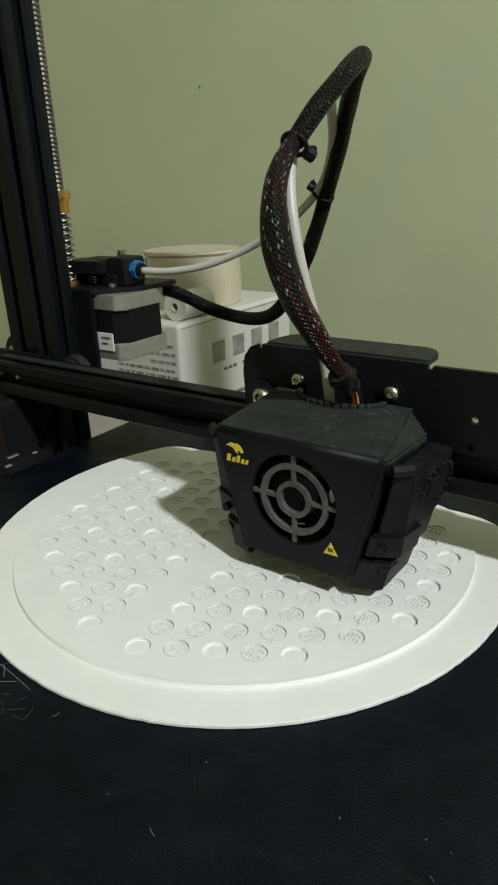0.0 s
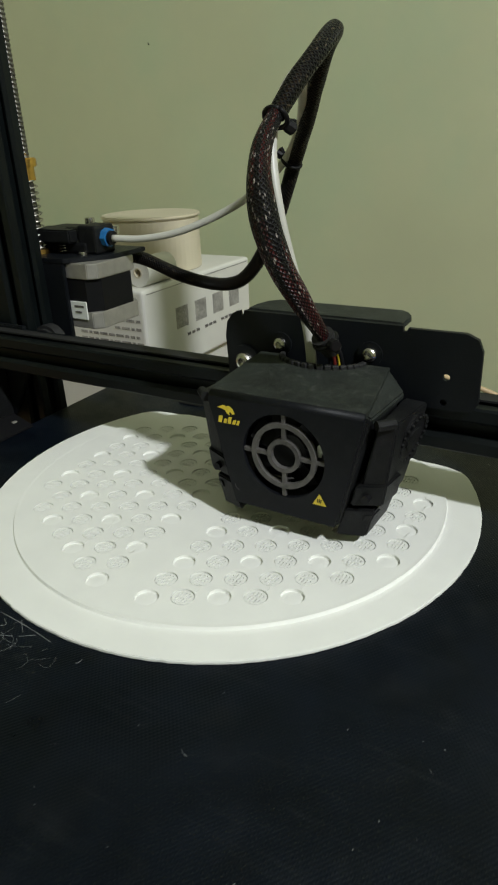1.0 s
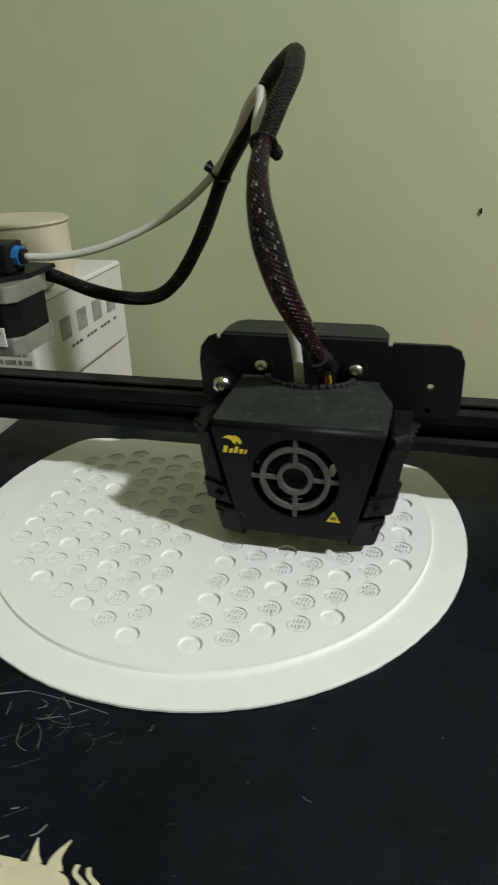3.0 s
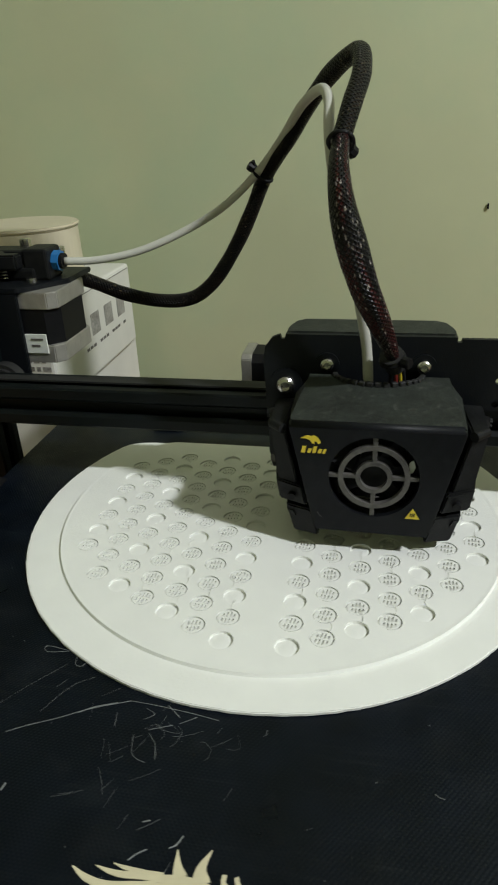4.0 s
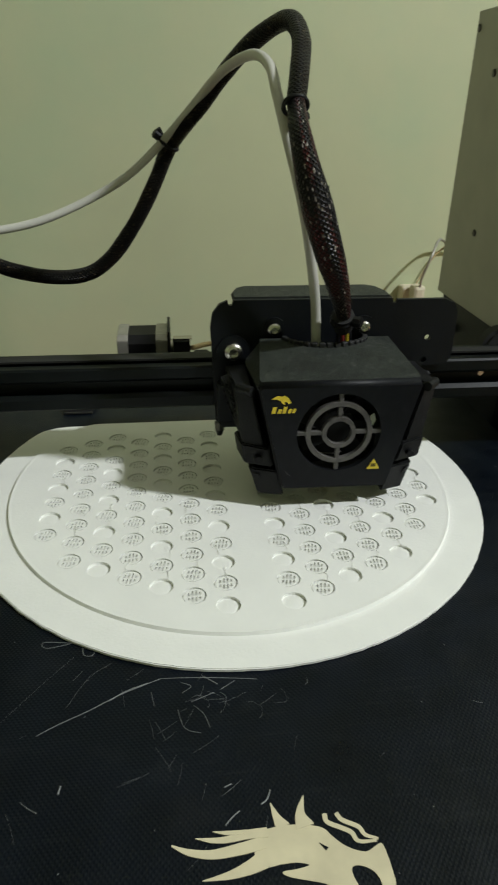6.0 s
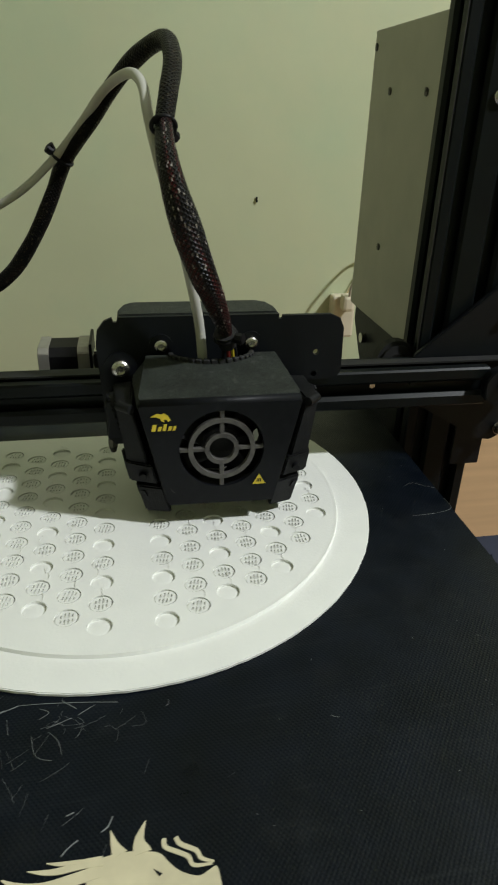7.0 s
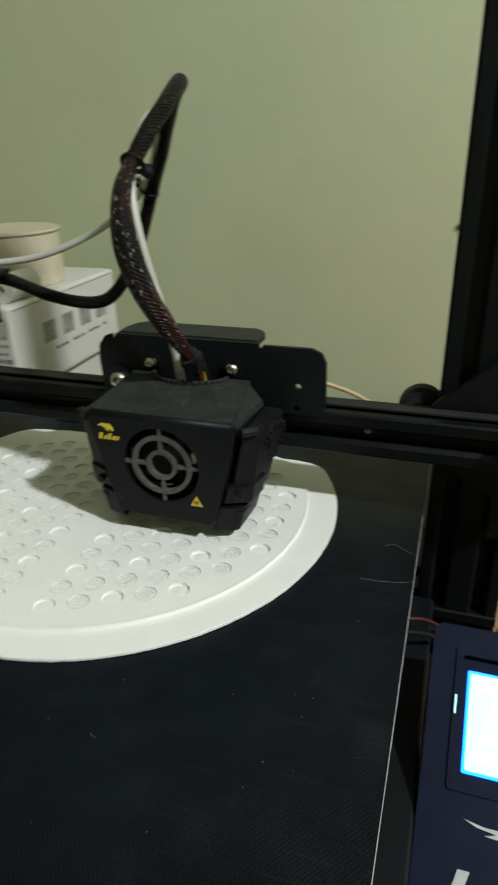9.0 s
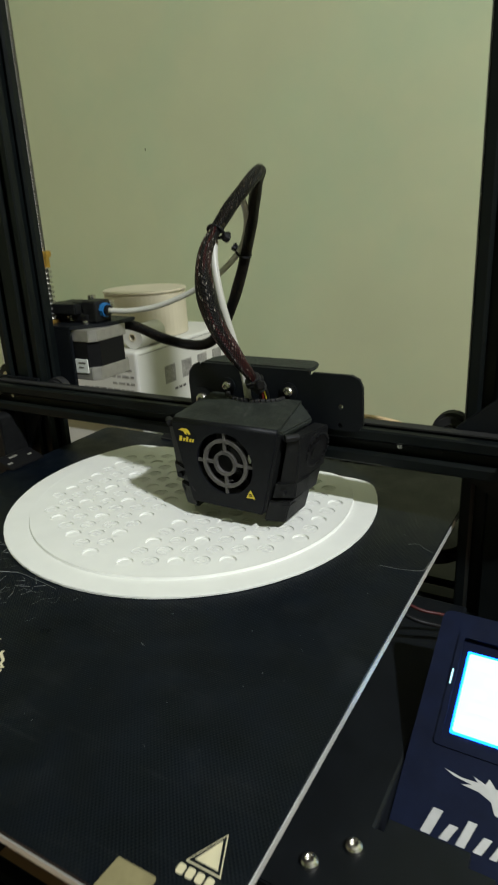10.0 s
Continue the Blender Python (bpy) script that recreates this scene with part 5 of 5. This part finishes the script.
hair([(-0.1125, -0.0988), (-0.1071, -0.088), (-0.1006, -0.0829)], 0.00008)
hair([(-0.0802, -0.1023), (-0.0788, -0.1078), (-0.0769, -0.1099), (-0.0737, -0.1109)], 0.00016)
hair([(-0.0756, -0.1012), (-0.0727, -0.1046), (-0.0711, -0.1094)], 0.00016)
hair([(-0.0792, -0.0925), (-0.0761, -0.0943), (-0.0788, -0.0966)], 0.00016)
hair([(-0.069, -0.1378), (-0.0675, -0.1361), (-0.0652, -0.1344)], 0.00036)
hair([(-0.0686, -0.1278), (-0.0666, -0.127)], 0.00036)
hair([(-0.0597, -0.1333), (-0.058, -0.1321), (-0.0568, -0.1296)], 0.00036)
hair([(-0.1109, -0.1255), (-0.1106, -0.1232)], 0.0005)
hair([(-0.1201, -0.1266), (-0.1178, -0.1285), (-0.1154, -0.13)], 0.00022)
hair([(-0.0880, -0.0954), (-0.0869, -0.1006)], 0.00016)
hair([(-0.0726, -0.0905), (-0.068, -0.0942)], 0.00026)
hair([(-0.0762, -0.1001), (-0.0693, -0.0973)], 0.0002)
hair([(-0.0674, -0.0965), (-0.0627, -0.0934)], 0.0002)
hair([(-0.111, -0.0735), (-0.1228, -0.0718), (-0.1215, -0.0745), (-0.1105, -0.0722)], 0.0002)
hair([(-0.1105, -0.0742), (-0.1096, -0.0785), (-0.1070, -0.0790), (-0.1060, -0.0765)], 0.0002)
hair([(0.0749, -0.0085), (0.086, -0.0078), (0.0955, -0.0045), (0.0958, 0.004)], 0.00015)
hair([(0.0818, 0.0174), (0.086, 0.0195), (0.0905, 0.0165), (0.0955, 0.0136)], 0.00015)
for _ in range(8):
    x, y = hr.uniform(-0.088, -0.045), hr.uniform(-0.103, -0.0945)
    a = hr.uniform(-0.5, 0.5)
    p = [(x, y)]
    turn = hr.uniform(-0.5, 0.5)
    for k in range(6):
        a += turn + hr.uniform(-0.5, 0.5)
        p.append((p[-1][0] + 0.0016 * math.cos(a), p[-1][1] + 0.0014 * math.sin(a)))
    hair(p, hr.uniform(0.00005, 0.00009))
# fine scratches of the sheet, drawn as thin raised strokes
for _ in range(28):
    x, y = hr.gauss(-0.078, 0.026), hr.gauss(-0.112, 0.016)
    if math.hypot(x - CX, y - CY) < RD + 0.002 or y < -0.185:
        continue
    a = radians(hr.choice((28, 28, 100, 60)) + hr.uniform(-14, 14))
    n = hr.randint(2, 5)
    hair([(x + 0.0022 * k * math.cos(a + 0.03 * k), y + 0.0022 * k * math.sin(a + 0.03 * k)) for k in range(n)], hr.uniform(0.00004, 0.00008))
for n, size, thick in ((26, 0.0011, 0.00016), (120, 0.00022, 0.0002)):
    for _ in range(n):
        x, y = hr.uniform(-0.195, 0.088), hr.uniform(-0.188, 0.10)
        if math.hypot(x - CX, y - CY) < RD + 0.004:
            continue
        a = hr.uniform(0, 6.2)
        p = [(x, y)]
        for k in range(2):
            a += hr.uniform(-0.8, 0.8)
            s = size * hr.uniform(0.4, 1.4)
            p.append((p[-1][0] + s * math.cos(a), p[-1][1] + s * math.sin(a)))
        hair(p, thick * hr.uniform(0.6, 1.5))
tagged(part("scraps_and_scratches", hairs, M_HAIR, None, "", True), "thin white filament scraps and scratch strokes on the black bed", "scraps", kind="stuff")
